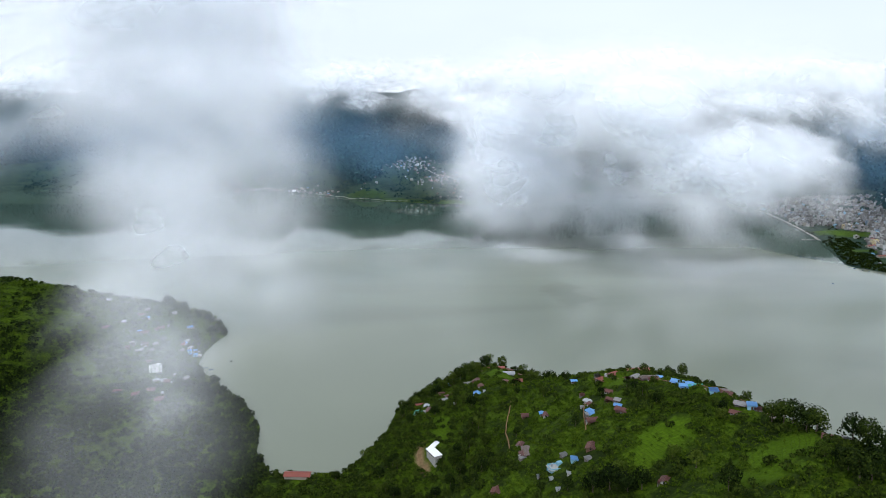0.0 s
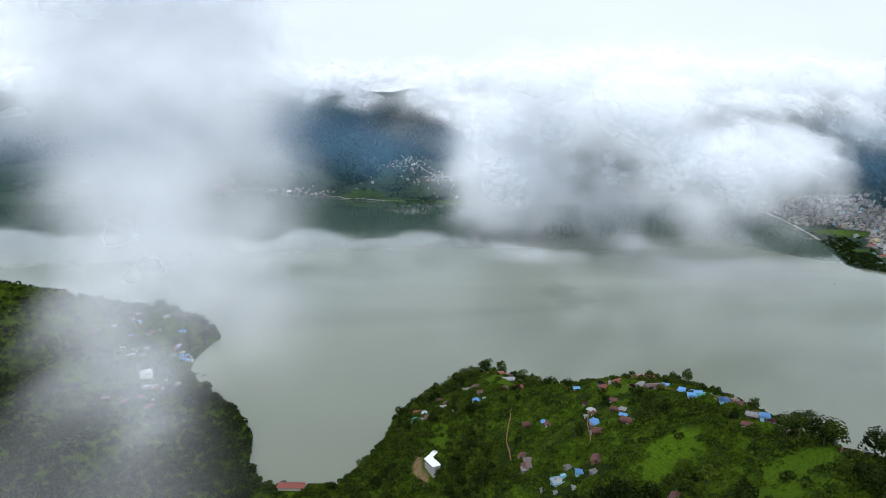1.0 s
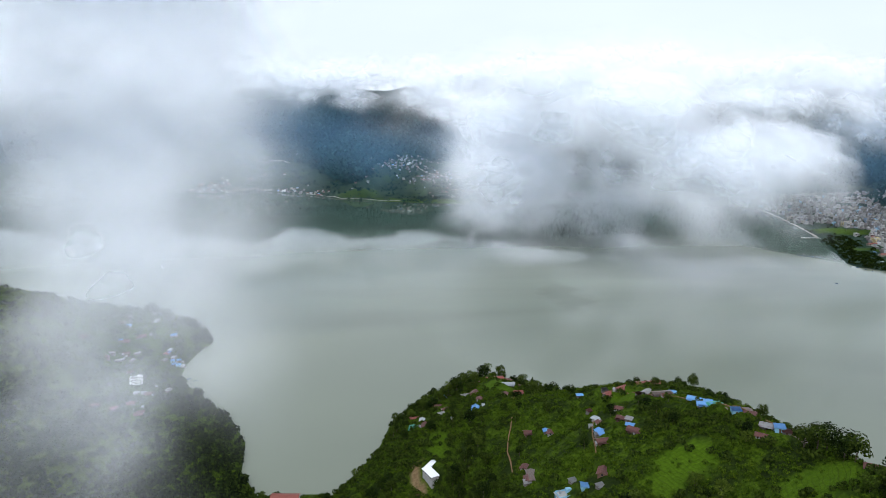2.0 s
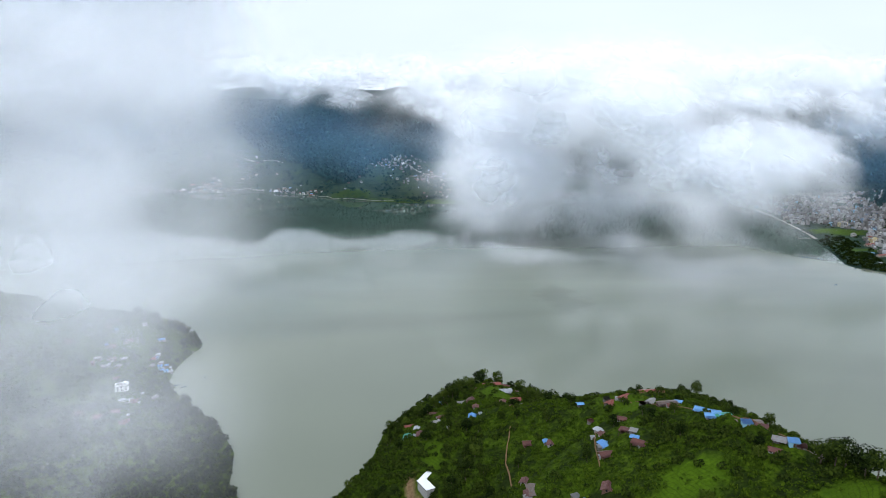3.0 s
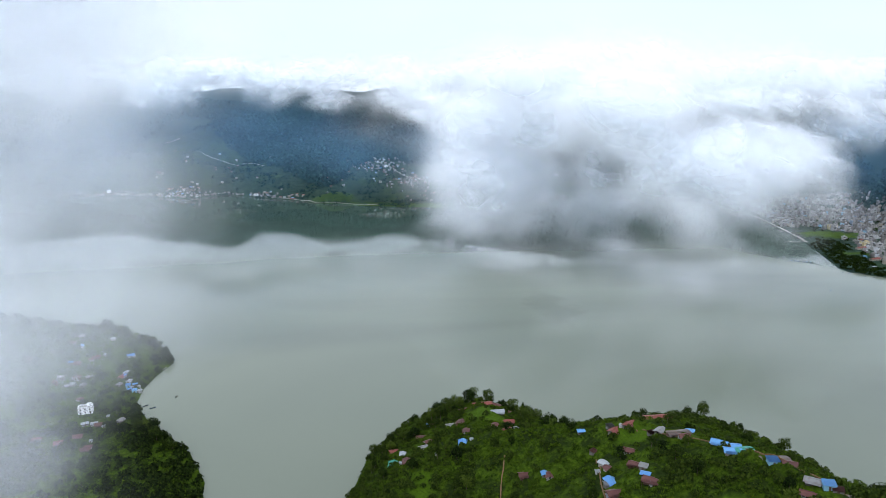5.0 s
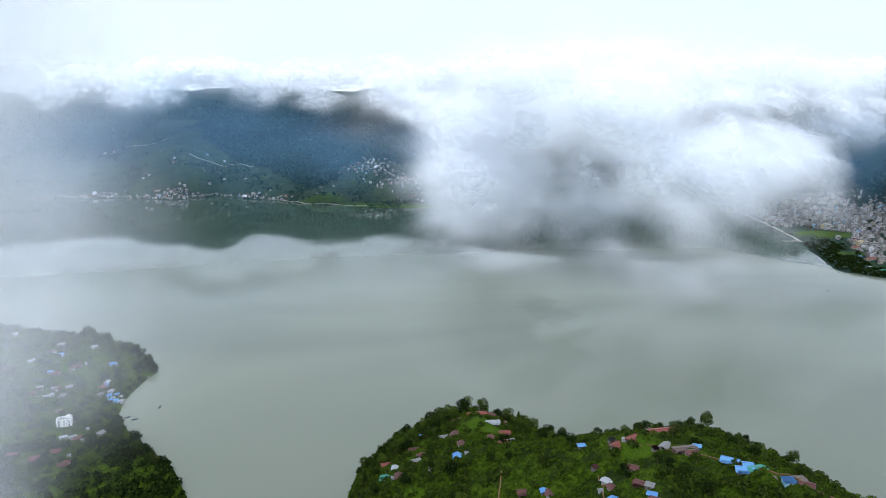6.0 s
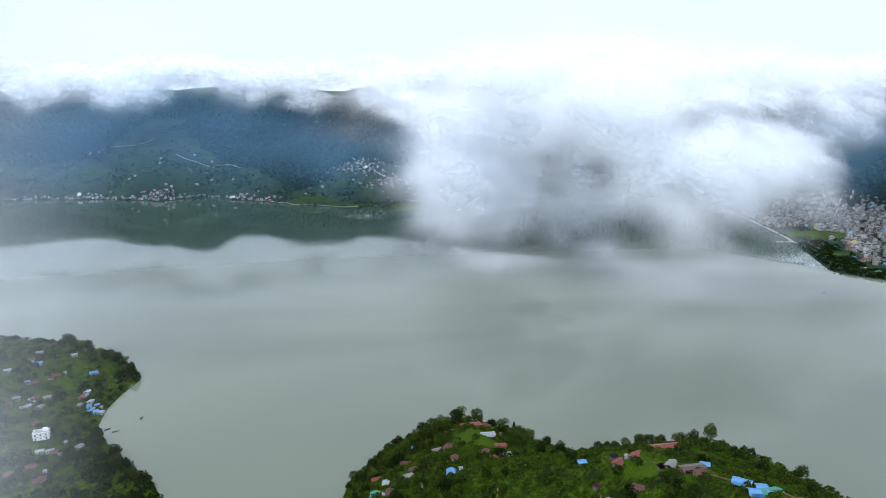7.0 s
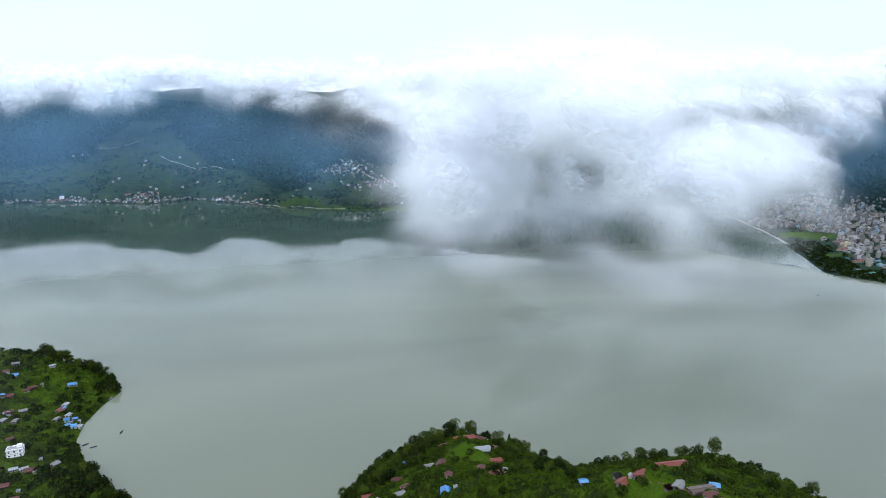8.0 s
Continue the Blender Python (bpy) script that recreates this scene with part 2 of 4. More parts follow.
def land(x, y):
    """Height of the ground over the lake."""
    x, y = np.asarray(x, float), np.asarray(y, float)
    # The near shore: the village spur, the west headland, and the slope under the flight.
    d = inside(x, y, NEAR_SHORE)
    far, high, side = along(x, y, CREST)
    west = high - WEST_FALL[0] * far - WEST_FALL[1] * far * far
    beyond = np.maximum(far - EAST_FALL[4], 0)
    east = high - (EAST_FALL[0] + EAST_FALL[1] * step(-y, -440, -330)) * beyond - EAST_FALL[2] * np.maximum(far - EAST_FALL[3], 0) ** 2
    spur = np.where(side < 0, west, east) + 5 * rolling(x, y, 60)
    far, high, side = along(x, y, LEFT_CREST)
    head = high - 0.14 * far + 4 * rolling(x + 300, y, 50)
    slope = 5 + 0.22 * np.maximum(430 - y, 0) - 0.06 * np.maximum(x, 0)
    rise = np.maximum(np.maximum(spur, head), slope) - 1.5
    rise = np.maximum(rise, 2.0) + 0.8 * rolling(x, y, 14, 2)
    rise = terraced(rise, 2.4, 0.6 * step(rolling(x + 90, y - 40, 70, 2), -0.06, 0.05))
    near = np.where(d > 0, np.minimum(0.25 + 0.5 * d, 2.0) + (rise - 2.0) * step(d, 0, 17), np.maximum(-6.0, 0.4 * d))
    # The far shore: fields, the town's flat and the mountains.
    dy, dx = y - np.interp(x, *SHORE_Y), np.where(y < 1790, x - np.interp(y, *SHORE_X), -1e6)
    f = np.maximum(dy, dx) + 14 * rolling(x, y, 90, 3)
    foot = np.interp(x, [-1200, -100, 0, 300, 900, 1600], [25, 45, 90, 190, 320, 330])
    grade = np.interp(x, [-1200, -600, -150, 100, 400, 900, 1500], [0.34, 0.33, 0.36, 0.25, 0.30, 0.70, 0.78])
    up = np.maximum(f - foot, 0)
    nose = 34 * np.exp(-(((x + 560 + 0.1 * (y - 2400)) / 210) ** 2)) - 45 * np.exp(-(((x + 980) / 170) ** 2)) - 14 * np.exp(-(((x + 130) / 150) ** 2))
    spurs = 1.0 - 2.0 * np.abs(rolling(x + 0.25 * y, 0.35 * y, 520, 3)) * 2.2
    hill = grade * up * (0.92 + 0.22 * spurs) + 26 * rolling(x, y, 130) * step(up, 0, 200) + nose * step(up, 40, 420)
    hill = terraced(hill, 5.0, 0.5 * step(hill, 2, 12) * step(-hill, -190, -120))
    hill = np.where(hill > 290, 290 + np.interp(x, [500, 950], [0.16, 0.04]) * (hill - 290), hill) + 34 * rolling(x + 500, y, 260, 3) * step(hill, 200, 290) * np.interp(x, [700, 1000], [1, 0.35])
    knoll = 26 * np.exp(-(((x + 55) / 62) ** 2 + ((y - 2160) / 45) ** 2)) * step(f, 0, 40)
    back = np.where(f > 0, np.minimum(0.3 + 0.05 * f, 3.0) + hill + knoll, np.maximum(-6.0, 0.2 * f))
    return np.maximum(near, back)


def spaced(*runs):
    """Coordinates in runs of (from, to, step)."""
    return np.concatenate([np.arange(a, b, s) for a, b, s in runs] + [[runs[-1][1]]])


GX = spaced((-4200, -1400, 70), (-1400, -420, 14), (-420, -230, 6), (-230, 260, 3.2), (260, 420, 8), (420, 1400, 14), (1400, 4200, 60))
GY = spaced((-600, 130, 20), (130, 240, 6), (240, 700, 3.2), (700, 960, 6), (960, 1150, 30), (1150, 1800, 16), (1800, 2600, 9), (2600, 3600, 16), (3600, 6000, 60))
mx, my = np.meshgrid(GX, GY)
mz = land(mx, my)
nx, ny = len(GX), len(GY)
idx = np.arange(nx * ny).reshape(ny, nx)
quads = np.stack([idx[:-1, :-1], idx[:-1, 1:], idx[1:, 1:], idx[1:, :-1]], -1).reshape(-1, 4)
me = mesh_from("ground", np.stack([mx, my, mz], -1).reshape(-1, 3), quads.tolist(), True)


def cover_of(x, y, z):
    """Shares of field, forest floor and bare earth."""
    field, wood, bare = np.zeros(x.shape), np.zeros(x.shape), np.zeros(x.shape)
    for fx, fy, rx, ry, much in FIELDS:
        d = (np.abs((x - fx) / rx) ** 3.5 + np.abs((y - fy + 0.3 * (x - fx)) / ry) ** 3.5) ** (1 / 3.5) + 1.1 * rolling(x, y, 13, 3)
        field = np.maximum(field, much * step(-d, -1.12, -0.8))
    for line, wide in TRAILS:
        d = along(x, y, [(a, b, 0) for a, b in line])[0] + 1.2 * rolling(x, y, 9, 2)
        bare = np.maximum(bare, step(-d, -wide - 1.2, -wide + 0.4))
    back = y > 1000
    wood = np.where(back, far_wood(x, y, z), wood)
    up = np.where(back & (z > 1), step(rolling(x, y, 60, 3), 0.06, 0.16) * (1 - wood), 0)
    field = np.maximum(field, 0.14 * up)
    return np.stack([field, wood, bare, np.ones(x.shape)], -1)


def far_wood(x, y, z):
    """Forest on the mountain: all but the terraced nose, the villages and the flats."""
    nose = np.abs(x + 560 + 0.1 * (y - 2400)) < 330 - 1.15 * z + 120 * rolling(x, y, 200, 3) + 110 * rolling(x, y, 45, 3)
    low = z < np.interp(x, [-1500, -900, -250, -100, 100, 400, 900], [70, 95, 78, 35, 105, 60, 12]) + 30 * rolling(x, y, 120, 3) + 40 * rolling(x, y, 40, 3)
    return np.where((nose & (z < 235)) | low, 0.0, 1.0)


FIELDS = [(147, 334, 14, 11, 1), (180, 274, 17, 14, 0.8), (163, 262, 16, 9, 0.7), (96, 580, 12, 20, 0.85), (38, 502, 9, 18, 0.7), (154, 434, 9, 13, 0.8), (140, 324, 12, 9, 0.75),
          (150, 2040, 160, 40, 0.55), (300, 1985, 90, 36, 0.6), (994, 1402, 50, 42, 0.95), (912, 1218, 27, 24, 0.8), (-55, 2160, 60, 40, 0.4),
          (-275, 866, 22, 6, 0.6), (-262, 842, 22, 6, 0.6), (-300, 845, 24, 6, 0.6), (-270, 818, 26, 5, 0.5), (46, 565, 9, 14, 0.5)]
LAWNS = FIELDS[:7]
TRAILS = [([(23, 492), (21, 484), (22, 474), (26, 466)], 2.6)]
colours = me.color_attributes.new("cover", "FLOAT_COLOR", "POINT")
colours.data.foreach_set("color", cover_of(mx, my, mz).reshape(-1, 4).ravel().astype(np.float32))
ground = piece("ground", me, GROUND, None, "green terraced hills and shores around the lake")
tagged(ground, category="ground", kind="structure")

bm = bmesh.new()
bmesh.ops.create_grid(bm, x_segments=8, y_segments=8, size=1, matrix=Matrix.Translation((0, 2700, 0)) @ Matrix.Diagonal((4200, 3300, 1, 1)))
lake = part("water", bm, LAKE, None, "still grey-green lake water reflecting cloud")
tagged(lake, category="lake", kind="structure")


# ---- clouds ----
def puff(verts, faces, uvs, centre, radius, rng, flat=0.75, tilt=24):
    """One soft domed tuft of mist, its hollow side away."""
    turn = Euler((0, 0, radians(rng.uniform(-tilt, tilt)))).to_matrix() @ Euler((radians(50 + rng.uniform(-tilt, tilt)), 0, 0)).to_matrix() @ Euler((0, 0, radians(rng.uniform(0, 360)))).to_matrix()
    base, around = len(verts), 14
    rings = ((0.0, 1), (0.38, around), (0.72, around), (1.0, around))
    for rho, n in rings:
        for k in range(n):
            a = 2 * math.pi * k / n
            r = rho * (1 + (0.18 * math.sin(3 * a + base) if rho else 0))
            local = turn @ Vector((r * math.cos(a), r * math.sin(a), 0.30 * (1 - rho * rho)))
            verts.append((centre[0] + radius * local.x, centre[1] + radius * local.y, centre[2] + radius * flat * local.z))
            uvs.append((rho * math.cos(a), rho * math.sin(a)))
    for k in range(around):
        j = (k + 1) % around
        faces.append((base, base + 1 + k, base + 1 + j))
        for ring in (0, 1):
            p = base + 1 + ring * around
            faces.append((p + k, p + around + k, p + around + j, p + j))


def cloud(name, label, lobes, material, seed, flat=0.75):
    """A bank of mist: lobes of (centre, half size, count, radius low, radius high)."""
    rng = random.Random(seed)
    verts, faces, uvs = [], [], []
    for (cx, cy, cz), (hx, hy, hz), count, r0, r1 in lobes:
        for _ in range(count):
            while True:
                p = [rng.uniform(-1, 1) for _ in range(3)]
                if sum(v * v for v in p) < 1:
                    break
            puff(verts, faces, uvs, (cx + hx * p[0], cy + hy * p[1], cz + hz * p[2]), rng.uniform(r0, r1), rng, flat)
    me = mesh_from(name, verts, faces, True)
    layer = me.uv_layers.new(name="soft")
    order = np.zeros(len(me.loops), int)
    me.loops.foreach_get("vertex_index", order)
    layer.data.foreach_set("uv", np.array(uvs)[order].ravel())
    ob = piece(name, me, material)
    return tagged(ob, label, "cloud", "low clouds over the lake", "stuff")


scene.cycles.transparent_max_bounces = 256
scene.cycles.max_bounces, scene.cycles.diffuse_bounces = 16, 12
MIST = cloud_material("thin_mist", 0.34, 0.016, 0.12, 0.66)
BANK = cloud_material("cloud_bank", 0.44, 0.006, 0.22, 0.68)
FAR_BANK = cloud_material("far_cloud_bank", 0.48, 0.006, 0.26, 0.62)
VEIL = cloud_material("cloud_veil", 0.14, 0.005, 0.25, 0.75)
# Blue tint imitates distant air haze, carried by puffs added before the slopes.
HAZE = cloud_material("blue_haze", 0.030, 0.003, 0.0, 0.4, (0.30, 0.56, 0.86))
cloud("cloud", "drifting column of thin grey-white mist", [
    ((-54, 188, 305), (25, 8, 72), 135, 18, 31), ((-36, 188, 290), (13, 8, 48), 34, 17, 25), ((-98, 200, 312), (30, 9, 74), 18, 22, 36)], MIST, 1, 0.9)
cloud("cloud", "faint scrap of mist below the flight", [((-46, 114, 226), (17, 5, 28), 9, 15, 24), ((-66, 188, 226), (18, 8, 34), 24, 16, 25), ((-19, 112, 266), (7, 4, 26), 24, 8, 13),
    ((-104, 305, 172), (14, 6, 42), 6, 14, 22)], VEIL, 6, 0.9)
cloud("cloud", "bright white cumulus hanging low over the lake", [
    ((285, 1500, 220), (85, 30, 60), 46, 70, 130), ((225, 1500, 170), (50, 26, 60), 22, 60, 100), ((300, 1480, 235), (60, 26, 40), 18, 60, 100), ((320, 1480, 150), (65, 26, 45), 20, 60, 110), ((400, 1500, 260), (120, 34, 50), 46, 80, 140),
    ((412, 1080, 262), (100, 30, 45), 38, 60, 115), ((353, 1300, 218), (50, 26, 34), 18, 50, 85), ((475, 1080, 185), (60, 25, 40), 22, 55, 95), ((570, 1050, 190), (85, 30, 50), 44, 55, 100),
    ((622, 1030, 195), (58, 28, 42), 34, 45, 85), ((535, 1100, 175), (40, 24, 50), 20, 50, 80), ((565, 1050, 143), (78, 22, 28), 22, 45, 78), ((1060, 1480, 218), (80, 30, 44), 18, 55, 95), ((420, 1250, 315), (240, 60, 45), 50, 85, 145),
    ((478, 1200, 205), (72, 28, 42), 26, 50, 85), ((470, 1210, 135), (50, 24, 30), 10, 45, 75), ((850, 1380, 264), (230, 30, 22), 40, 55, 85), ((300, 1380, 125), (90, 28, 50), 24, 60, 100), ((330, 1480, 105), (110, 30, 46), 14, 60, 95), ((420, 1300, 160), (55, 26, 36), 12, 50, 80), ((680, 1060, 180), (50, 26, 40), 8, 50, 80), ((900, 1450, 322), (260, 34, 28), 44, 70, 110)], BANK, 2)
cloud("cloud", "thin ragged veil trailing from the cumulus", [
    ((330, 1450, 150), (150, 40, 110), 36, 70, 140), ((565, 1020, 132), (145, 40, 58), 30, 55, 100), ((200, 2000, 250), (220, 60, 110), 36, 90, 170),
    ((380, 1300, 60), (110, 30, 50), 20, 50, 90), ((300, 1400, 85), (130, 30, 60), 36, 60, 110), ((470, 1000, 60), (120, 30, 40), 14, 40, 80),
    ((205, 1400, 140), (110, 30, 60), 46, 60, 110), ((260, 1380, 60), (140, 30, 38), 60, 50, 90), ((330, 1250, 20), (160, 40, 20), 26, 50, 80), ((590, 1100, 115), (115, 30, 45), 18, 50, 90), ((480, 1480, 62), (95, 30, 46), 50, 50, 85), ((600, 1460, 72), (80, 30, 40), 26, 50, 80), ((250, 1500, 75), (105, 30, 50), 50, 50, 85), ((690, 1450, 80), (110, 30, 40), 10, 50, 85), ((960, 1300, 225), (160, 30, 60), 8, 60, 100)], VEIL, 5)
cloud("cloud", "white cloud deck capping the mountains", [
    ((x, 2740 + 70 * math.sin(x / 210), 375 + 22 * math.sin(x / 90 + 1)), (150, 40, 42), 30, 66, 125) for x in range(-1960, 2300, 170)] + [
    ((-962, 2690, 335), (85, 26, 55), 30, 50, 95), ((-648, 2690, 330), (115, 28, 50), 42, 55, 105), ((-328, 2700, 350), (50, 20, 45), 18, 40, 75), ((-480, 2660, 378), (90, 24, 26), 34, 45, 80), ((-800, 2680, 372), (80, 24, 30), 24, 45, 80),
    ((-71, 2690, 325), (85, 26, 55), 32, 50, 95), ((190, 2640, 310), (130, 30, 80), 26, 70, 125), ((330, 2500, 250), (120, 30, 70), 22, 70, 125),
    ((700, 2050, 340), (200, 40, 45), 40, 75, 125), ((1000, 1850, 308), (200, 40, 34), 44, 65, 110), ((1400, 1800, 312), (260, 40, 36), 50, 70, 120)], FAR_BANK, 3)
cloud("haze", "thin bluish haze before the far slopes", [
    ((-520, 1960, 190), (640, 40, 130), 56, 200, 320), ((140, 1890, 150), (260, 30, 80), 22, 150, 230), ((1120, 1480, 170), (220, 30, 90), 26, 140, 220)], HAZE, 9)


# ---- plants ----
def fast_mesh(name, verts, tris):
    me = bpy.data.meshes.new(name)
    verts, tris = np.asarray(verts, np.float32), np.asarray(tris, np.int32)
    me.vertices.add(len(verts))
    me.vertices.foreach_set("co", verts.ravel())
    me.loops.add(tris.size)
    me.loops.foreach_set("vertex_index", tris.ravel())
    me.polygons.add(len(tris))
    me.polygons.foreach_set("loop_start", np.arange(0, tris.size, 3, dtype=np.int32))
    me.update(calc_edges=True)
    return me


def sprays(rng, lobes, count, size, droop=0.25):
    """Leaf sprays on rounded lobes of (centre, radii): each a bent pair of triangles."""
    verts, tris = [], []
    share = np.array([r[0] * r[1] + r[0] * r[2] for _, r in lobes])
    pick = rng.choice(len(lobes), count, p=share / share.sum())
    for k in pick:
        c, r = lobes[k]
        n = rng.normal(size=3)
        n[2] = abs(n[2]) * 1.1 - 0.35
        n /= np.linalg.norm(n)
        p = np.array(c) + n * np.array(r) * rng.uniform(0.72, 1.06)
        a = np.cross(n, rng.normal(size=3))
        a /= np.linalg.norm(a)
        b = np.cross(n, a)
        s = size * rng.uniform(0.6, 1.35)
        lift = n * s * rng.uniform(0.1, 0.5)
        base = len(verts)
        verts += [p - a * s * 0.6 - n * s * droop, p + b * s * 0.75, p - b * s * 0.7, p + a * s * 0.75 + lift]
        tris += [(base, base + 2, base + 1), (base + 1, base + 2, base + 3)]
    return np.array(verts), np.array(tris)


def scattered(name, template, places, sizes, turns, material, label, category, kind="stuff"):
    """Many small plants in one mesh."""
    v, f = template
    c, s = np.cos(turns)[:, None], np.sin(turns)[:, None]
    x = (v[None, :, 0] * c - v[None, :, 1] * s) * sizes[:, :1] + places[:, :1]
    y = (v[None, :, 0] * s + v[None, :, 1] * c) * sizes[:, :1] + places[:, 1:2]
    z = v[None, :, 2] * sizes[:, 1:2] + places[:, 2:3]
    tris = f[None] + (np.arange(len(places)) * len(v))[:, None, None]
    me = fast_mesh(name, np.stack([x, y, z], -1).reshape(-1, 3), tris.reshape(-1, 3))
    return tagged(piece(name, me, material), label, category, "", kind)


def leaf_material(name, dark, mid, light, own=True):
    k = Nodes(name, 0.85, 0.04)
    k.bsdf.inputs["Subsurface Weight"].default_value = 0.0
    shade = k.math("ADD", k.math("MULTIPLY", k.island(), 0.55), k.math("MULTIPLY", k.random() if own else k.noise(0.05, 3), 0.45))
    tone = k.ramp(shade, (0.12, dark), (0.5, mid), (0.92, light))
    k.colour(k.mix(k.level(k.noise(0.9, 3), 0.35, 0.75, 0.0, 0.5), tone, dark))
    return k.mat


LEAF = leaf_material("broad_leaves", (0.003, 0.007, 0.002), (0.016, 0.028, 0.004), (0.048, 0.070, 0.008))
FRESH = leaf_material("fresh_leaves", (0.018, 0.029, 0.004), (0.044, 0.068, 0.008), (0.090, 0.122, 0.014))
BUSH = leaf_material("scrub_leaves", (0.010, 0.021, 0.002), (0.042, 0.075, 0.004), (0.098, 0.142, 0.008), False)
# Far foliage green with the haze's blue painted into it.
HAZED_LEAF = leaf_material("hazed_mountain_forest", (0.012, 0.034, 0.032), (0.019, 0.047, 0.043), (0.030, 0.062, 0.052), False)
BARK = plain("grey_brown_bark", (0.05, 0.037, 0.026), (0.11, 0.085, 0.06), 3.0)


def trunk_mesh(name, rng, height, girth, limbs):
    """A tapered stem with rising limbs."""
    verts, faces = [], []

    def limb(path, radii, sides=6):
        base = len(verts)
        for p, r in zip(path, radii):
            for k in range(sides):
                a = 2 * math.pi * k / sides
                verts.append((p[0] + r * math.cos(a), p[1] + r * math.sin(a), p[2]))
        for j in range(len(path) - 1):
            for k in range(sides):
                a, b = base + j * sides + k, base + j * sides + (k + 1) % sides
                faces.append((a, b, b + sides, a + sides))

    lean = rng.uniform(-0.05, 0.05, 2)
    spine = [(lean[0] * h * height, lean[1] * h * height, h * height - 0.6) for h in (0, 0.12, 0.35, 0.6, 0.82)]
    limb(spine, [girth * g for g in (1.35, 1.0, 0.8, 0.55, 0.2)])
    for _ in range(limbs):
        h, a = rng.uniform(0.3, 0.65), rng.uniform(0, 2 * math.pi)
        s = np.array([lean[0] * h * height, lean[1] * h * height, h * height - 0.6])
        reach = rng.uniform(0.18, 0.3) * height
        e = s + np.array([math.cos(a) * reach, math.sin(a) * reach, 0.2 * height])
        limb([s, (s + e) / 2 + (0, 0, -0.02 * height), e], [girth * 0.45, girth * 0.3, girth * 0.1], 5)
    return mesh_from(name, verts, faces)


def tree_prototype(seed, height, spread, shape, material, label):
    rng = np.random.RandomState(seed)
    lobes = []
    if shape == "round":
        lobes.append(((0, 0, 0.55 * height), (0.42 * spread, 0.42 * spread, 0.40 * height)))
        for k in range(7):
            a = k * 2.4 + rng.uniform(-0.5, 0.5)
            q = rng.uniform(0.2, 0.36) * spread
            s = rng.uniform(0.17, 0.27)
            lobes.append(((q * math.cos(a), q * math.sin(a), rng.uniform(0.28, 0.82) * height), (s * spread, s * spread, s * 0.8 * height)))
    elif shape == "slender":
        for h, s in ((0.35, 0.3), (0.5, 0.38), (0.65, 0.33), (0.8, 0.25), (0.92, 0.14)):
            lobes.append(((rng.uniform(-0.1, 0.1) * spread, rng.uniform(-0.1, 0.1) * spread, h * height), (s * spread, s * spread, 0.12 * height)))
    else:
        for k in range(9):
            a, q = k * 2.4, 0.4 * spread * math.sqrt(k / 9)
            lobes.append(((q * math.cos(a), q * math.sin(a), (0.9 - 0.05 * k) * height * rng.uniform(0.8, 1)), (0.2 * spread, 0.2 * spread, 0.13 * height)))
    v, f = sprays(rng, lobes, 820, 0.046 * (height + spread) / 2)
    ob = thing("tree", label, "tree", None, "trees on the village spur")
    piece("trunk", trunk_mesh("trunk", rng, height * 0.75, 0.028 * height, 4), BARK, ob)
    piece("crown", fast_mesh("crown", v, f), material, ob)
    return ob


def bush_template(seed, count, size):
    return sprays(np.random.RandomState(seed), [((0, 0, 0.35), (0.85, 0.85, 0.62)), ((0.45, 0.2, 0.5), (0.5, 0.5, 0.5)), ((-0.4, 0.3, 0.4), (0.5, 0.5, 0.5))], count, size)


# ---- houses ----
def tin(name, a, b, rust=0.0):
    """Corrugated sheet, streaked down the fall."""
    k = Nodes(name, 0.55, 0.4)
    own = k.n.new("ShaderNodeTexCoord").outputs["Object"]
    streak = k.noise(1.6, 5, 0.75, (1.6, 0.35, 0.35), own)
    tone = k.mix(k.math("ADD", k.math("MULTIPLY", k.random(), 0.5), k.math("MULTIPLY", streak, 0.5)), a, b)
    k.colour(k.mix(k.math("MULTIPLY", k.level(k.noise(0.5, 4, 0.6, (1, 1, 1), own), 0.45, 0.65), rust), tone, (0.13, 0.055, 0.03)))
    wave = k.n.new("ShaderNodeTexWave")
    wave.inputs["Scale"].default_value = 1.6
    k.l.new(own, wave.inputs["Vector"])
    return k.bump(wave.outputs[0], 0.5, 0.06).mat


RED_TIN = tin("red_tin", (0.15, 0.035, 0.026), (0.24, 0.065, 0.045), 0.4)
RUST_TIN = tin("rusty_tin", (0.045, 0.016, 0.014), (0.13, 0.042, 0.034), 0.5)
BLUE_TIN = tin("blue_tin", (0.055, 0.17, 0.42), (0.16, 0.36, 0.62), 0.12)
GREEN_TIN = tin("green_tin", (0.03, 0.19, 0.13), (0.05, 0.27, 0.19), 0.1)
GREY_TIN = tin("grey_tin", (0.15, 0.145, 0.14), (0.30, 0.30, 0.30), 0.35)
PALE_TIN = tin("pale_tin", (0.20, 0.215, 0.23), (0.42, 0.44, 0.46), 0.15)
SLATE = tin("weathered_sheet", (0.060, 0.048, 0.042), (0.16, 0.125, 0.105), 0.6)
WHITE_WALL = plain("white_wall", (0.16, 0.15, 0.14), (0.56, 0.55, 0.53), 0.8)
OCHRE_WALL = plain("ochre_mud_wall", (0.07, 0.04, 0.028), (0.20, 0.12, 0.08), 0.9)
STONE_WALL = plain("grey_rubble_wall", (0.09, 0.08, 0.07), (0.21, 0.19, 0.17), 1.2)
BLUE_WALL = plain("pale_blue_wall", (0.16, 0.33, 0.45), (0.26, 0.45, 0.56), 0.5)
PINK_WALL = plain("salmon_wall", (0.10, 0.06, 0.045), (0.24, 0.14, 0.11), 0.8)
CREAM_WALL = plain("cream_wall", (0.20, 0.18, 0.15), (0.42, 0.38, 0.31), 0.8)
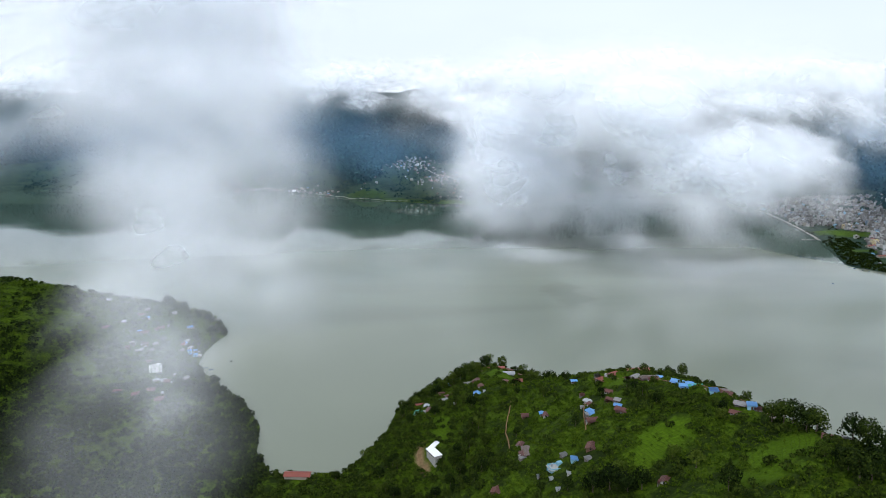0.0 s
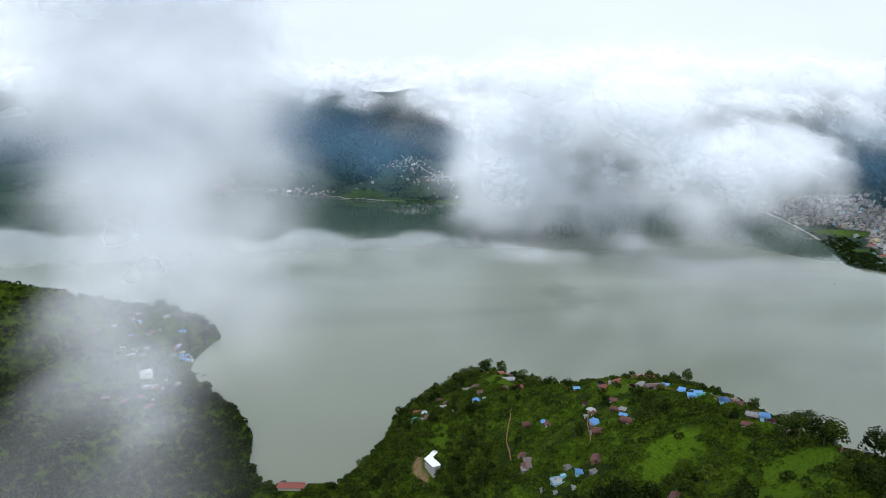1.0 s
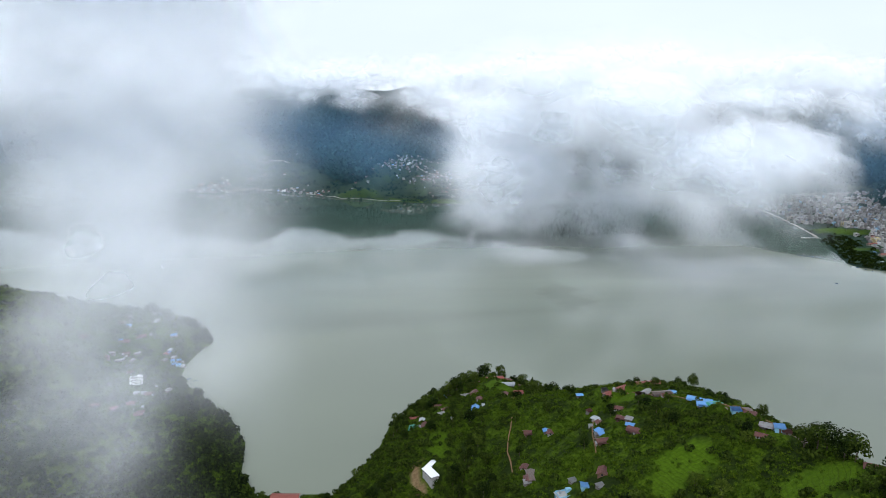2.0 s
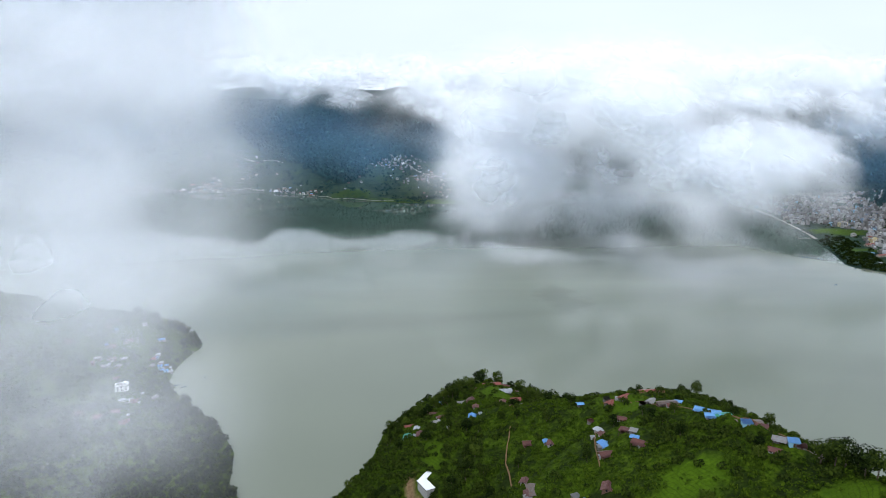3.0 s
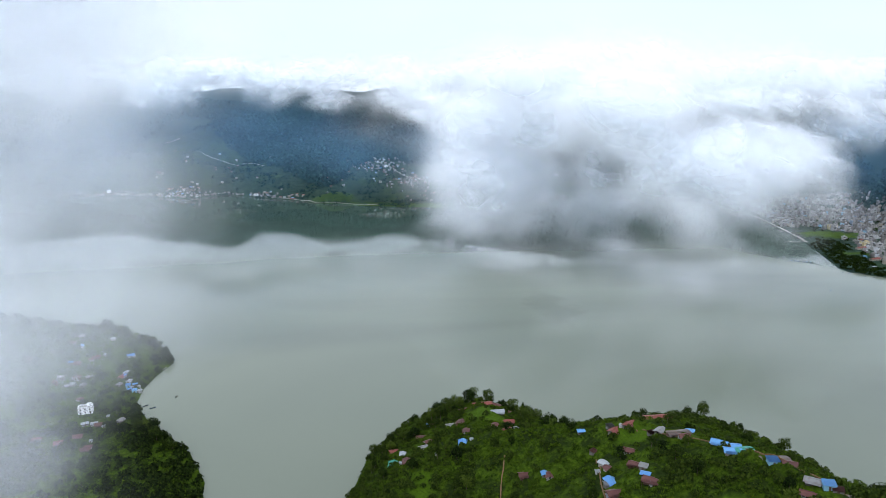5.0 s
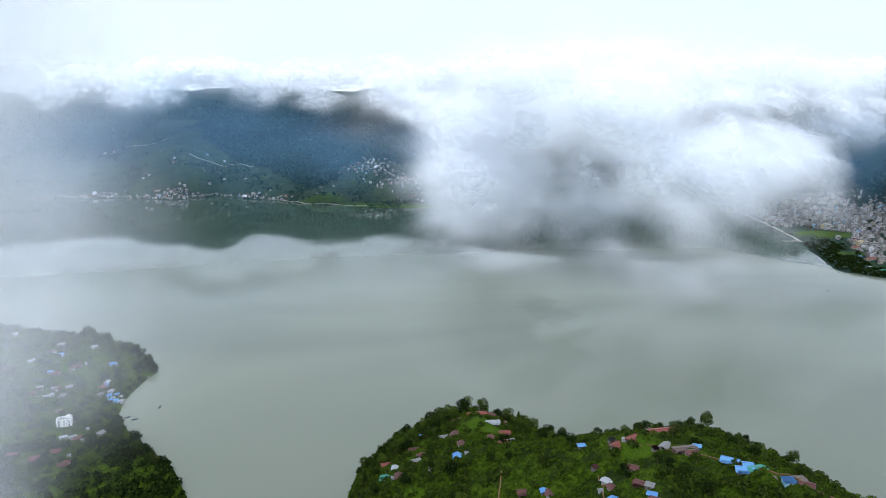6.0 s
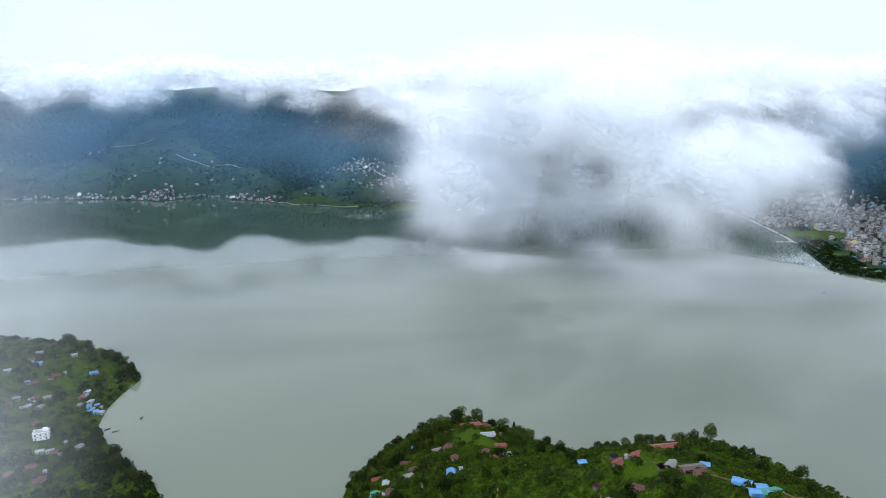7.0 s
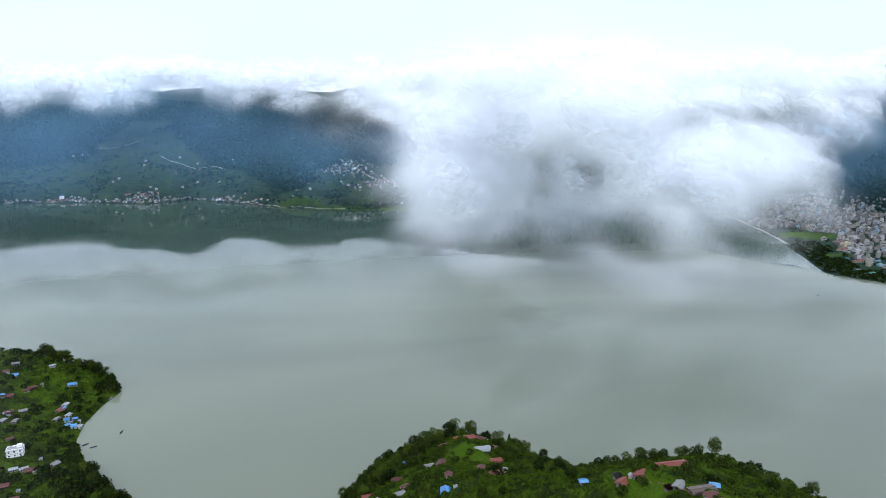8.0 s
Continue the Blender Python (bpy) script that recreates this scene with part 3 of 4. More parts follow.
YELLOW_WALL = plain("yellow_cream_wall", (0.42, 0.34, 0.17), (0.60, 0.50, 0.28), 0.5)
CONCRETE = plain("weathered_concrete", (0.22, 0.22, 0.21), (0.42, 0.41, 0.39), 0.4)
WOOD = plain("dark_wood", (0.045, 0.028, 0.018), (0.10, 0.065, 0.04), 3.0)
BOAT_BLUE = plain("blue_boat_paint", (0.03, 0.06, 0.11), (0.06, 0.11, 0.19), 1.5)
BRIGHT = plain("bright_white_panel", (0.80, 0.81, 0.82), (0.90, 0.90, 0.90), 0.3)
pane = Nodes("window_glass", 0.12, 0.5)
pane.bsdf.inputs["Base Color"].default_value = (0.02, 0.025, 0.03, 1)
GLASS = pane.mat


def opening(name, x, y, z, w, h, along_x, out, parent, material, frame_material=None):
    """A door leaf or a window with its surround, standing 5 cm proud of the wall."""
    bm = bmesh.new()
    if along_x:
        box(bm, x - w / 2, x + w / 2, y, y + 0.05 * out, z, z + h)
    else:
        box(bm, x, x + 0.05 * out, y - w / 2, y + w / 2, z, z + h)
    ob = part(name, bm, material, parent)
    if frame_material:
        bm, e, q = bmesh.new(), 0.12, 0.12 * out
        for a0, a1, b0, b1 in ((-w / 2 - e, -w / 2, -e, h + e), (w / 2, w / 2 + e, -e, h + e), (-w / 2, w / 2, -e, 0), (-w / 2, w / 2, h, h + e)):
            if along_x:
                box(bm, x + a0, x + a1, *sorted((y, y + q)), z + b0, z + b1)
            else:
                box(bm, *sorted((x, x + q)), y + a0, y + a1, z + b0, z + b1)
        part("window_frame", bm, frame_material, ob)
    return ob


def gable_house(label, w, d, h, roof, wall, pitch=0.42, porch=True, group="village houses"):
    """A rubble or plastered house, ridge along its length, with sheet roof and lean-to porch."""
    ob = thing("house", label, "house", None, group)
    rise, e, t = d / 2 * pitch, 0.85, 0.10
    bm = bmesh.new()
    ring = [(-d / 2, -2.5), (d / 2, -2.5), (d / 2, h), (0, h + rise), (-d / 2, h)]
    ends = [[bm.verts.new((x, y, z)) for y, z in ring] for x in (-w / 2, w / 2)]
    bm.faces.new(ends[0])
    bm.faces.new(ends[1][::-1])
    for k in range(5):
        j = (k + 1) % 5
        bm.faces.new((ends[0][k], ends[1][k], ends[1][j], ends[0][j]))
    bmesh.ops.recalc_face_normals(bm, faces=bm.faces)
    part("wall", bm, wall, ob)
    for side in (-1, 1):
        bm = bmesh.new()
        n, low = max(3, int(w / 1.6)), h - e * pitch
        y_out = side * (d / 2 + e)
        rows = []
        for k in range(n + 1):
            x = -w / 2 - e + (w + 2 * e) * k / n
            lift = 0.035 * ((k * 7) % 3)
            rows.append([bm.verts.new(p) for p in ((x, 0, h + rise + 0.05 + lift), (x, y_out, low + 0.05 + lift), (x, y_out, low + 0.05 + t + lift), (x, 0, h + rise + 0.05 + t + lift))])
        for a, b in zip(rows, rows[1:]):
            for k in range(4):
                j = (k + 1) % 4
                bm.faces.new((a[k], a[j], b[j], b[k]))
        bm.faces.new(rows[0])
        bm.faces.new(rows[-1][::-1])
        bmesh.ops.recalc_face_normals(bm, faces=bm.faces)
        part("roof", bm, roof, ob)
    bm = bmesh.new()
    box(bm, -w / 2 - e, w / 2 + e, -0.18, 0.18, h + rise + 0.12, h + rise + 0.26, 0.04)
    part("ridge_cap", bm, roof, ob)
    opening("door", 0, -d / 2, 0, 1.0, 2.0, True, -1, ob, WOOD)
    for x in (-w * 0.32, w * 0.32):
        opening("window", x, -d / 2, 1.0, 0.9, 1.0, True, -1, ob, GLASS, WOOD)
        if h > 3.1:
            opening("window", x, -d / 2, 2.25, 0.8, 0.7, True, -1, ob, GLASS, WOOD)
    opening("window", -w / 2, 0, 1.0, 0.9, 1.0, False, -1, ob, GLASS, WOOD)
    opening("window", w / 2, 0, 1.0, 0.9, 1.0, False, 1, ob, GLASS, WOOD)
    if porch:
        bm = bmesh.new()
        top = [bm.verts.new(p) for p in ((-w / 2, -d / 2 - 0.02, 2.5), (w / 2, -d / 2 - 0.02, 2.5), (w / 2, -d / 2 - 2.2, 2.05), (-w / 2, -d / 2 - 2.2, 2.05))]
        face = bm.faces.new(top)
        bmesh.ops.solidify(bm, geom=[face], thickness=0.1)
        part("porch_roof", bm, roof, ob)
        for x in (-w / 2 + 0.2, 0, w / 2 - 0.2):
            bm = bmesh.new()
            box(bm, x - 0.07, x + 0.07, -d / 2 - 2.1, -d / 2 - 1.96, -2.5, 2.06)
            part("post", bm, WOOD, ob)
    return ob


def far_house(label, w, d, h, roof, wall):
    """A house far off across the water: walls, two roof slopes, a door and two windows."""
    ob = thing("house", label, "house", None, "houses on the far shore")
    rise = 0.2 * d
    bm = bmesh.new()
    box(bm, -w / 2, w / 2, -d / 2, d / 2, -2.5, h)
    part("wall", bm, wall, ob)
    bm = bmesh.new()
    ring = [(-d / 2 - 0.5, h - 0.05), (d / 2 + 0.5, h - 0.05), (d / 2 + 0.5, h + 0.1), (0, h + rise + 0.15), (-d / 2 - 0.5, h + 0.1)]
    ends = [[bm.verts.new((x, y, z)) for y, z in ring] for x in (-w / 2 - 0.5, w / 2 + 0.5)]
    bm.faces.new(ends[0])
    bm.faces.new(ends[1][::-1])
    for k in range(5):
        j = (k + 1) % 5
        bm.faces.new((ends[0][k], ends[1][k], ends[1][j], ends[0][j]))
    bmesh.ops.recalc_face_normals(bm, faces=bm.faces)
    part("roof", bm, roof, ob)
    opening("door", 0, -d / 2, 0, 1.0, 2.0, True, -1, ob, WOOD)
    for x in (-w * 0.3, w * 0.3):
        opening("window", x, -d / 2, 1.0 if h < 4 else 3.3, 1.2, 1.2, True, -1, ob, GLASS)
    return ob


def flat_house(label, w, d, floors, wall, roof, tank=True, group="village houses", name="house", category="house", detail=True):
    """A concrete house with slabs between its floors, parapet, stair head and water tank."""
    ob, storey = thing(name, label, category, None, group), 3.0
    h = floors * storey
    bm = bmesh.new()
    box(bm, -w / 2, w / 2, -d / 2, d / 2, -2.5, h)
    part("wall", bm, wall, ob)
    for k in range(1 if detail else floors, floors + 1):
        bm = bmesh.new()
        e = 0.7 if k == floors else 0.45
        box(bm, -w / 2 - e, w / 2 + e, -d / 2 - e, d / 2 + e * 0.4, k * storey - 0.1, k * storey + 0.1, 0.03)
        part("roof" if k == floors else "floor_slab", bm, roof, ob)
    bm = bmesh.new()
    z = h + 0.1
    for x0, x1, y0, y1 in ((-w / 2, w / 2, -d / 2, -d / 2 + 0.2), (-w / 2, w / 2, d / 2 - 0.2, d / 2), (-w / 2, -w / 2 + 0.2, -d / 2 + 0.2, d / 2 - 0.2), (w / 2 - 0.2, w / 2, -d / 2 + 0.2, d / 2 - 0.2)):
        box(bm, x0, x1, y0, y1, z, z + 0.8)
    part("parapet", bm, wall, ob)
    bm = bmesh.new()
    box(bm, w * 0.1, w * 0.42, d * 0.05, d * 0.4, z, z + 2.2)
    part("stair_head", bm, wall, ob)
    if tank:
        bm = bmesh.new()
        bmesh.ops.create_cone(bm, cap_ends=True, segments=12, radius1=0.7, radius2=0.6, depth=1.5, matrix=Matrix.Translation((-w * 0.25, d * 0.2, z + 0.75)))
        part("water_tank", bm, PALE_TIN, ob)
    wide = max(2, int(w / 3.2)) if detail else 1
    for k in range(floors):
        for j in range(wide):
            x = -w / 2 + w * (j + 0.5) / wide
            opening("window", x, -d / 2, k * storey + 0.95, 1.3 if detail else w * 0.8, 1.3, True, -1, ob, GLASS, BRIGHT if detail else None)
        if detail:
            opening("window", -w / 2, 0, k * storey + 0.95, 1.3, 1.3, False, -1, ob, GLASS, BRIGHT)
    if detail:
        opening("door", w * 0.36, -d / 2, 0, 1.0, 2.1, True, -1, ob, WOOD)
    return ob


def shed(label, w, d, h, roof, wall):
    """A one-pitch shed."""
    ob = thing("shed", label, "shed", None, "village sheds")
    bm = bmesh.new()
    box(bm, -w / 2, w / 2, -d / 2, d / 2, -2, h)
    part("wall", bm, wall, ob)
    bm = bmesh.new()
    v = [bm.verts.new(p) for p in ((-w / 2 - 0.4, -d / 2 - 0.5, h), (w / 2 + 0.4, -d / 2 - 0.5, h), (w / 2 + 0.4, d / 2 + 0.4, h + 0.7), (-w / 2 - 0.4, d / 2 + 0.4, h + 0.7))]
    bmesh.ops.solidify(bm, geom=[bm.faces.new(v)], thickness=-0.12)
    part("roof", bm, roof, ob)
    opening("door", 0, -d / 2, 0, 0.9, 1.8, True, -1, ob, WOOD)
    return ob


BUILT = {}
HOMES = []


def place(kind, x, y, turn, tilt=0.0):
    """Stands a house of a kind on the ground; the first of a kind is built, the others are copies."""
    w, d = SIZES[kind]
    r = radians(turn)
    c, s = math.cos(r), math.sin(r)
    zs = [float(land(x + a * c - b * s, y + a * s + b * c)) for a in (-w / 2, 0, w / 2) for b in (-d / 2, 0, d / 2)]
    m = pose(x, y, max(min(zs) + (0.12 if y < 700 else 0.3) * (max(zs) - min(zs)), 0.9), 0, 0, turn)
    HOMES.append((x, y, 0.5 * max(w, d) + 2))
    if kind not in BUILT:
        BUILT[kind] = KINDS[kind](w, d)
        BUILT[kind].matrix_world = m
        return BUILT[kind]
    return copy_thing(BUILT[kind], m)


SIZES = dict(cream_hotel=(17, 11), white_hall=(9.5, 4.6), red=(7.2, 4.6), red_long=(15, 4.4), rust=(6.8, 4.8), rust_small=(4.8, 3.6), blue=(6.6, 4.6), blue_small=(3.4, 2.8), green=(7.5, 6), grey=(5.8, 3.8), slate=(11, 5),
             white=(5.2, 3.6), white_flat=(6.5, 5.2), pale_blue=(9, 6.5), shed_white=(2.1, 1.8), shed_blue=(4.5, 3.6), shed_rust=(3.8, 2.8), shed_grey=(3.8, 3), big_white=(12, 8), red_hall=(19, 7),
             far_white=(7, 5.5), far_red=(7, 5), far_rust=(6.5, 4.5), far_blue=(6, 4.5), far_cream=(8, 6))
KINDS = dict(
    white_hall=lambda w, d: gable_house("long whitewashed house under a pale grey tin roof", w, d, 2.6, PALE_TIN, WHITE_WALL, 0.3),
    cream_hotel=lambda w, d: flat_house("large yellow-cream lakeside hotel with flat roof", w, d, 3, YELLOW_WALL, CONCRETE, True, "blocks of the lakeside town", "hotel", "hotel"),
    red=lambda w, d: gable_house("stone house with a red tin gable roof", w, d, 2.1, RED_TIN, STONE_WALL),
    red_long=lambda w, d: gable_house("long low schoolhouse under a red tin roof", w, d, 2.3, RED_TIN, OCHRE_WALL, 0.3, False),
    rust=lambda w, d: gable_house("ochre mud house with a rusty tin roof", w, d, 2.0, RUST_TIN, OCHRE_WALL),
    rust_small=lambda w, d: gable_house("small mud house with a rusty brown tin roof", w, d, 2.0, RUST_TIN, WHITE_WALL, 0.4, False),
    blue=lambda w, d: gable_house("white house under a bright blue tin roof", w, d, 2.1, BLUE_TIN, WHITE_WALL),
    blue_small=lambda w, d: gable_house("small hut with a bright blue tin roof", w, d, 2.2, BLUE_TIN, STONE_WALL, 0.3, False),
    green=lambda w, d: gable_house("house under a teal-green sheet roof", w, d, 2.0, GREEN_TIN, WHITE_WALL, 0.3, False),
    grey=lambda w, d: gable_house("rubble house with a grey tin roof", w, d, 2.1, GREY_TIN, STONE_WALL, 0.35),
    slate=lambda w, d: gable_house("long brick house under weathered brown sheeting", w, d, 2.1, SLATE, PINK_WALL, 0.22),
    white=lambda w, d: gable_house("whitewashed house with a pale tin roof", w, d, 2.2, PALE_TIN, WHITE_WALL, 0.25, False),
    white_flat=lambda w, d: flat_house("white two-storey concrete house with flat roof", w, d, 2, WHITE_WALL, CONCRETE),
    pale_blue=lambda w, d: flat_house("pale blue concrete house with grey flat roof", w, d, 1, BLUE_WALL, CONCRETE),
    shed_white=lambda w, d: shed("tiny white outhouse with sheet roof", w, d, 1.5, PALE_TIN, WHITE_WALL),
    shed_blue=lambda w, d: shed("lean-to shed with a blue sheet roof", w, d, 2.4, BLUE_TIN, BLUE_WALL),
    shed_rust=lambda w, d: shed("low shed with a rusty sheet roof", w, d, 2.0, RUST_TIN, STONE_WALL),
    shed_grey=lambda w, d: shed("low stone shed with a grey sheet roof", w, d, 2.2, GREY_TIN, STONE_WALL),
    big_white=lambda w, d: flat_house("big white two-storey lakeside lodge with flat roof", w, d, 2, BRIGHT, WHITE_WALL),
    far_white=lambda w, d: far_house("white plastered house on the far slope", w, d, 5.2, PALE_TIN, WHITE_WALL),
    far_red=lambda w, d: far_house("house with a red tin roof on the far slope", w, d, 3.4, RED_TIN, WHITE_WALL),
    far_rust=lambda w, d: far_house("brown-roofed stone house on the far slope", w, d, 3.2, RUST_TIN, STONE_WALL),
    far_blue=lambda w, d: far_house("blue-roofed house on the far slope", w, d, 3.2, BLUE_TIN, WHITE_WALL),
    far_cream=lambda w, d: far_house("grey-roofed cream house on the far slope", w, d, 5.0, GREY_TIN, CREAM_WALL),
    red_hall=lambda w, d: gable_house("long hall by the water under a red tin roof", w, d, 3.4, RED_TIN, CREAM_WALL, 0.35, False),
)
# The village on the spur and the west headland, cluster by cluster: kind, x, y, turn.
def cluster(*homes):
    for kind, x, y, turn in homes:
        place(kind, x, y, turn)


# the knoll at the tip of the spur
cluster(
    ("red_long", 102, 621, 4), ("white", 121, 635, 10), ("rust", 116, 629, -40), ("rust_small", 120, 605, -50), ("white_hall", 108, 587, 0), ("red", 113, 570, 0),
    ("grey", 113, 552, 8), ("rust_small", 97, 545, 60), ("red", 105, 544, 30), ("red", 119, 545, -20), ("rust", 86, 617, 25), ("rust", 77, 577, 60),
    ("rust_small", 77, 549, 80), ("grey", 70, 583, 10), ("blue", 71, 527, 82), ("shed_white", 77, 526, 0))
# the rows above its west shore
cluster(
    ("shed_rust", 59, 615, 10), ("shed_blue", 57, 617, 80), ("rust", 48, 590, 0), ("rust_small", 51, 569, 30), ("grey", 47, 561, 20), ("shed_white", 53, 528, 60),
    ("green", 24, 555, 80), ("red", 27, 588, 10), ("white", 32, 569, 80), ("rust", 33, 545, 82), ("shed_white", 29, 546, 80))
# the slope facing the flight
cluster(
    ("rust", 98, 459, 4), ("blue_small", 107, 449, 84), ("rust_small", 109, 446, 84), ("slate", 83, 384, 86), ("rust_small", 82, 400, 60), ("shed_grey", 79, 379, 10),
    ("rust_small", 80, 382, 80), ("pale_blue", 94, 355, 10), ("shed_blue", 103, 351, 84), ("shed_grey", 100, 362, 20), ("shed_white", 97, 340, 80), ("shed_white", 84, 355, 10),
    ("shed_white", 89, 346, 20), ("shed_white", 89, 331, 0), ("rust", 114, 355, 64), ("shed_grey", 109, 344, 20), ("rust", 61, 364, 66))
# the two rows climbing to the crest
cluster(
    ("shed_rust", 134, 443, 30), ("shed_grey", 128, 422, 40), ("rust_small", 130, 421, 125), ("white", 130, 415, 125), ("shed_white", 124, 409, 0), ("rust_small", 129, 406, 100),
    ("blue", 125, 392, 96), ("rust", 122, 381, 8), ("shed_grey", 122, 390, 90), ("shed_white", 119, 380, 0), ("rust_small", 143, 414, -40), ("rust", 139, 395, -45),
    ("shed_grey", 140, 389, -40), ("blue_small", 138, 382, -35), ("rust", 139, 377, -45), ("shed_white", 138, 374, 0))
# along the crest
cluster(
    ("red", 149, 450, 38), ("red", 157, 448, 38), ("shed_white", 153, 450, 38), ("shed_grey", 148, 455, 10), ("blue_small", 134, 466, 0), ("red_long", 176, 452, 0),
    ("grey", 163, 421, 40), ("shed_rust", 159, 423, 10), ("slate", 168, 410, 2), ("blue_small", 177, 415, -30), ("rust_small", 167, 402, 0), ("blue", 174, 380, -42),
    ("blue", 173, 367, -20), ("blue_small", 177, 371, -20), ("green", 178, 366, 0), ("slate", 184, 351, -8), ("shed_blue", 180, 347, -10), ("rust_small", 186, 344, -30),
    ("grey", 186, 328, -42), ("rust_small", 181, 324, -40), ("shed_blue", 189, 323, -20), ("slate", 193, 318, -30), ("shed_rust", 191, 320, -30), ("rust", 198, 271, -36),
    ("shed_grey", 199, 262, -40), ("rust_small", 134, 299, 55), ("shed_rust", 132, 299, 55))
# the west headland
cluster(
    ("blue", -303, 865, 20), ("rust_small", -310, 867, 0), ("grey", -307, 882, 10), ("white", -276, 888, 40), ("blue", -251, 865, 18), ("shed_white", -247, 864, 0),
    ("rust", -281, 848, 25), ("rust_small", -284, 842, 25), ("shed_white", -275, 856, 0), ("blue_small", -300, 829, 20), ("rust", -295, 832, 0), ("white", -290, 810, 30),
    ("grey", -279, 817, 25), ("white", -289, 798, 70), ("grey", -277, 794, 85), ("rust_small", -267, 757, 35), ("big_white", -251, 728, 12), ("shed_white", -227, 714, 0),
    ("grey", -213, 703, 65), ("white", -242, 700, 20), ("rust", -229, 697, 15), ("shed_white", -224, 693, 0), ("rust", -239, 675, 10), ("shed_white", -225, 665, 0))
# the hamlet at the headland's cove
cluster(
    ("red", -245, 811, 75), ("shed_blue", -243, 814, 75), ("white", -244, 823, 75), ("grey", -241, 790, 80), ("white", -233, 797, 80), ("shed_blue", -231, 786, 20),
    ("blue_small", -225, 789, 20), ("shed_blue", -221, 773, 10), ("shed_white", -220, 785, 0), ("blue_small", -227, 776, 40), ("shed_white", -226, 782, 30), ("white", -217, 774, 80),
    ("white", -321, 839, 20), ("rust", -303, 790, 10), ("grey", -292, 796, 20), ("rust_small", -250, 661, 20), ("rust", -224, 650, 10), ("white", -234, 699, 20),
    ("white", -356, 889, 10), ("rust", -335, 818, 20), ("rust", -272, 675, 0), ("rust_small", -223, 654, 10), ("rust", -251, 666, 20), ("grey", -300, 802, 10),
    ("rust", -289, 812, 20), ("red_hall", -72, 492, 172))


def forked_hall(x, y, turn):
    """The bright white hall of two wings that meet at an angle."""
    ob = thing("meeting_hall", "bright white hall with two angled wings on the wooded slope", "hall", pose(x, y, sum(float(land(x + a, y + b)) for a, b in ((0, 0), (5, 9), (5, -9), (5, 1))) / 4 + 0.9, 0, 0, turn))
    for a, (w, d, h), swing in (((2.5, -5.6), (13.6, 5.6, 2.8), -67), ((3.4, 5.6), (12.5, 3.2, 2.6), 58)):
        m = pose(a[0], a[1], 0, 0, 0, swing)
        bm = bmesh.new()
        box(bm, -w / 2, w / 2, -d / 2, d / 2, -10, h)
        bm.transform(m)
        part("wall", bm, WHITE_WALL, ob)
        bm = bmesh.new()
        box(bm, -w / 2 - 0.6, w / 2 + 0.6, -d / 2 - 0.6, d / 2 + 0.6, h, h + 0.3, 0.08)
        bm.transform(m)
        part("roof", bm, BRIGHT, ob, "gleaming white sheet roof")
        for k in range(4):
            bm = bmesh.new()
            u = -w / 2 + w * (k + 0.5) / 4
            box(bm, u - 0.7, u + 0.7, -d / 2 - 0.06, -d / 2, 1.2, 2.8)
            bm.transform(m)
            part("window", bm, GLASS, ob)
    HOMES.append((x, y, 14))


forked_hall(29, 478, 0)


# ---- boats and landing stages ----
def boat(x, y, turn, label="slim blue wooden rowing boat"):
    ob = thing("rowing_boat", label, "boat", pose(x, y, 0.05, 0, 0, turn), "boats on the lake")
    bm = bmesh.new()
    rows = []
    for k in range(9):
        u = k / 8 * 2 - 1
        half, keel, sheer = 0.62 * (1 - abs(u) ** 2.4) + 0.04, -0.22 + 0.2 * u ** 4, 0.42 + 0.35 * u * u
        rows.append([bm.verts.new((2.7 * u, s * half * f, z)) for s, f, z in ((-1, 1, sheer), (-1, 0.75, 0.02), (0, 0, keel), (1, 0.75, 0.02), (1, 1, sheer))])
    for a, b in zip(rows, rows[1:]):
        for k in range(4):
            bm.faces.new((a[k], b[k], b[k + 1], a[k + 1]))
    bmesh.ops.solidify(bm, geom=bm.faces[:], thickness=0.06)
    part("hull", bm, BOAT_BLUE, ob)
    for u in (-1.2, 0.0, 1.2):
        bm = bmesh.new()
        box(bm, u - 0.14, u + 0.14, -0.52, 0.52, 0.3, 0.36, 0.01)
        part("seat", bm, WOOD, ob)
    return ob


first = boat(-202, 741, 40)
for x, y, turn in ((-194, 735, 25), (-178, 759, 80), (812, 1092, 30), (815, 1080, 70), (806, 1105, 10), (826, 1062, 50), (800, 1112, 20), (834, 1050, 80), (822, 1070, 30), (706, 1013, 20),
                   *((767 + 5 * k, 1203 - 3.6 * k + 9 * row, 80) for row in (0, 1) for k in range(7))):
    copy_thing(first, pose(x, y, 0.05, 0, 0, turn))


def stage(label, points, wide):
    """A plank walk on piles."""
    (ax, ay), (bx, by) = points
    long, turn = math.hypot(bx - ax, by - ay), math.degrees(math.atan2(by - ay, bx - ax))
    ob = thing("jetty", label, "jetty", pose(ax, ay, 0.9, 0, 0, turn))
    n = int(long / 0.8)
    plank = bpy.data.meshes.new("plank")
    bm = bmesh.new()
    box(bm, 0.02, 0.78, -wide / 2, wide / 2, -0.06, 0.0)
    bm.to_mesh(plank)
    bm.free()
    plank.materials.append(CONCRETE)
    for k in range(n):
        piece("plank", plank, None, ob).location.x = long * k / n
    for k in range(0, n, 5):
        for s in (-1, 1):
            bm = bmesh.new()
            bmesh.ops.create_cone(bm, cap_ends=True, segments=8, radius1=0.12, radius2=0.12, depth=4, matrix=Matrix.Translation((long * k / n, s * (wide / 2 - 0.15), -2.07)))
            part("pile", bm, WOOD, ob)


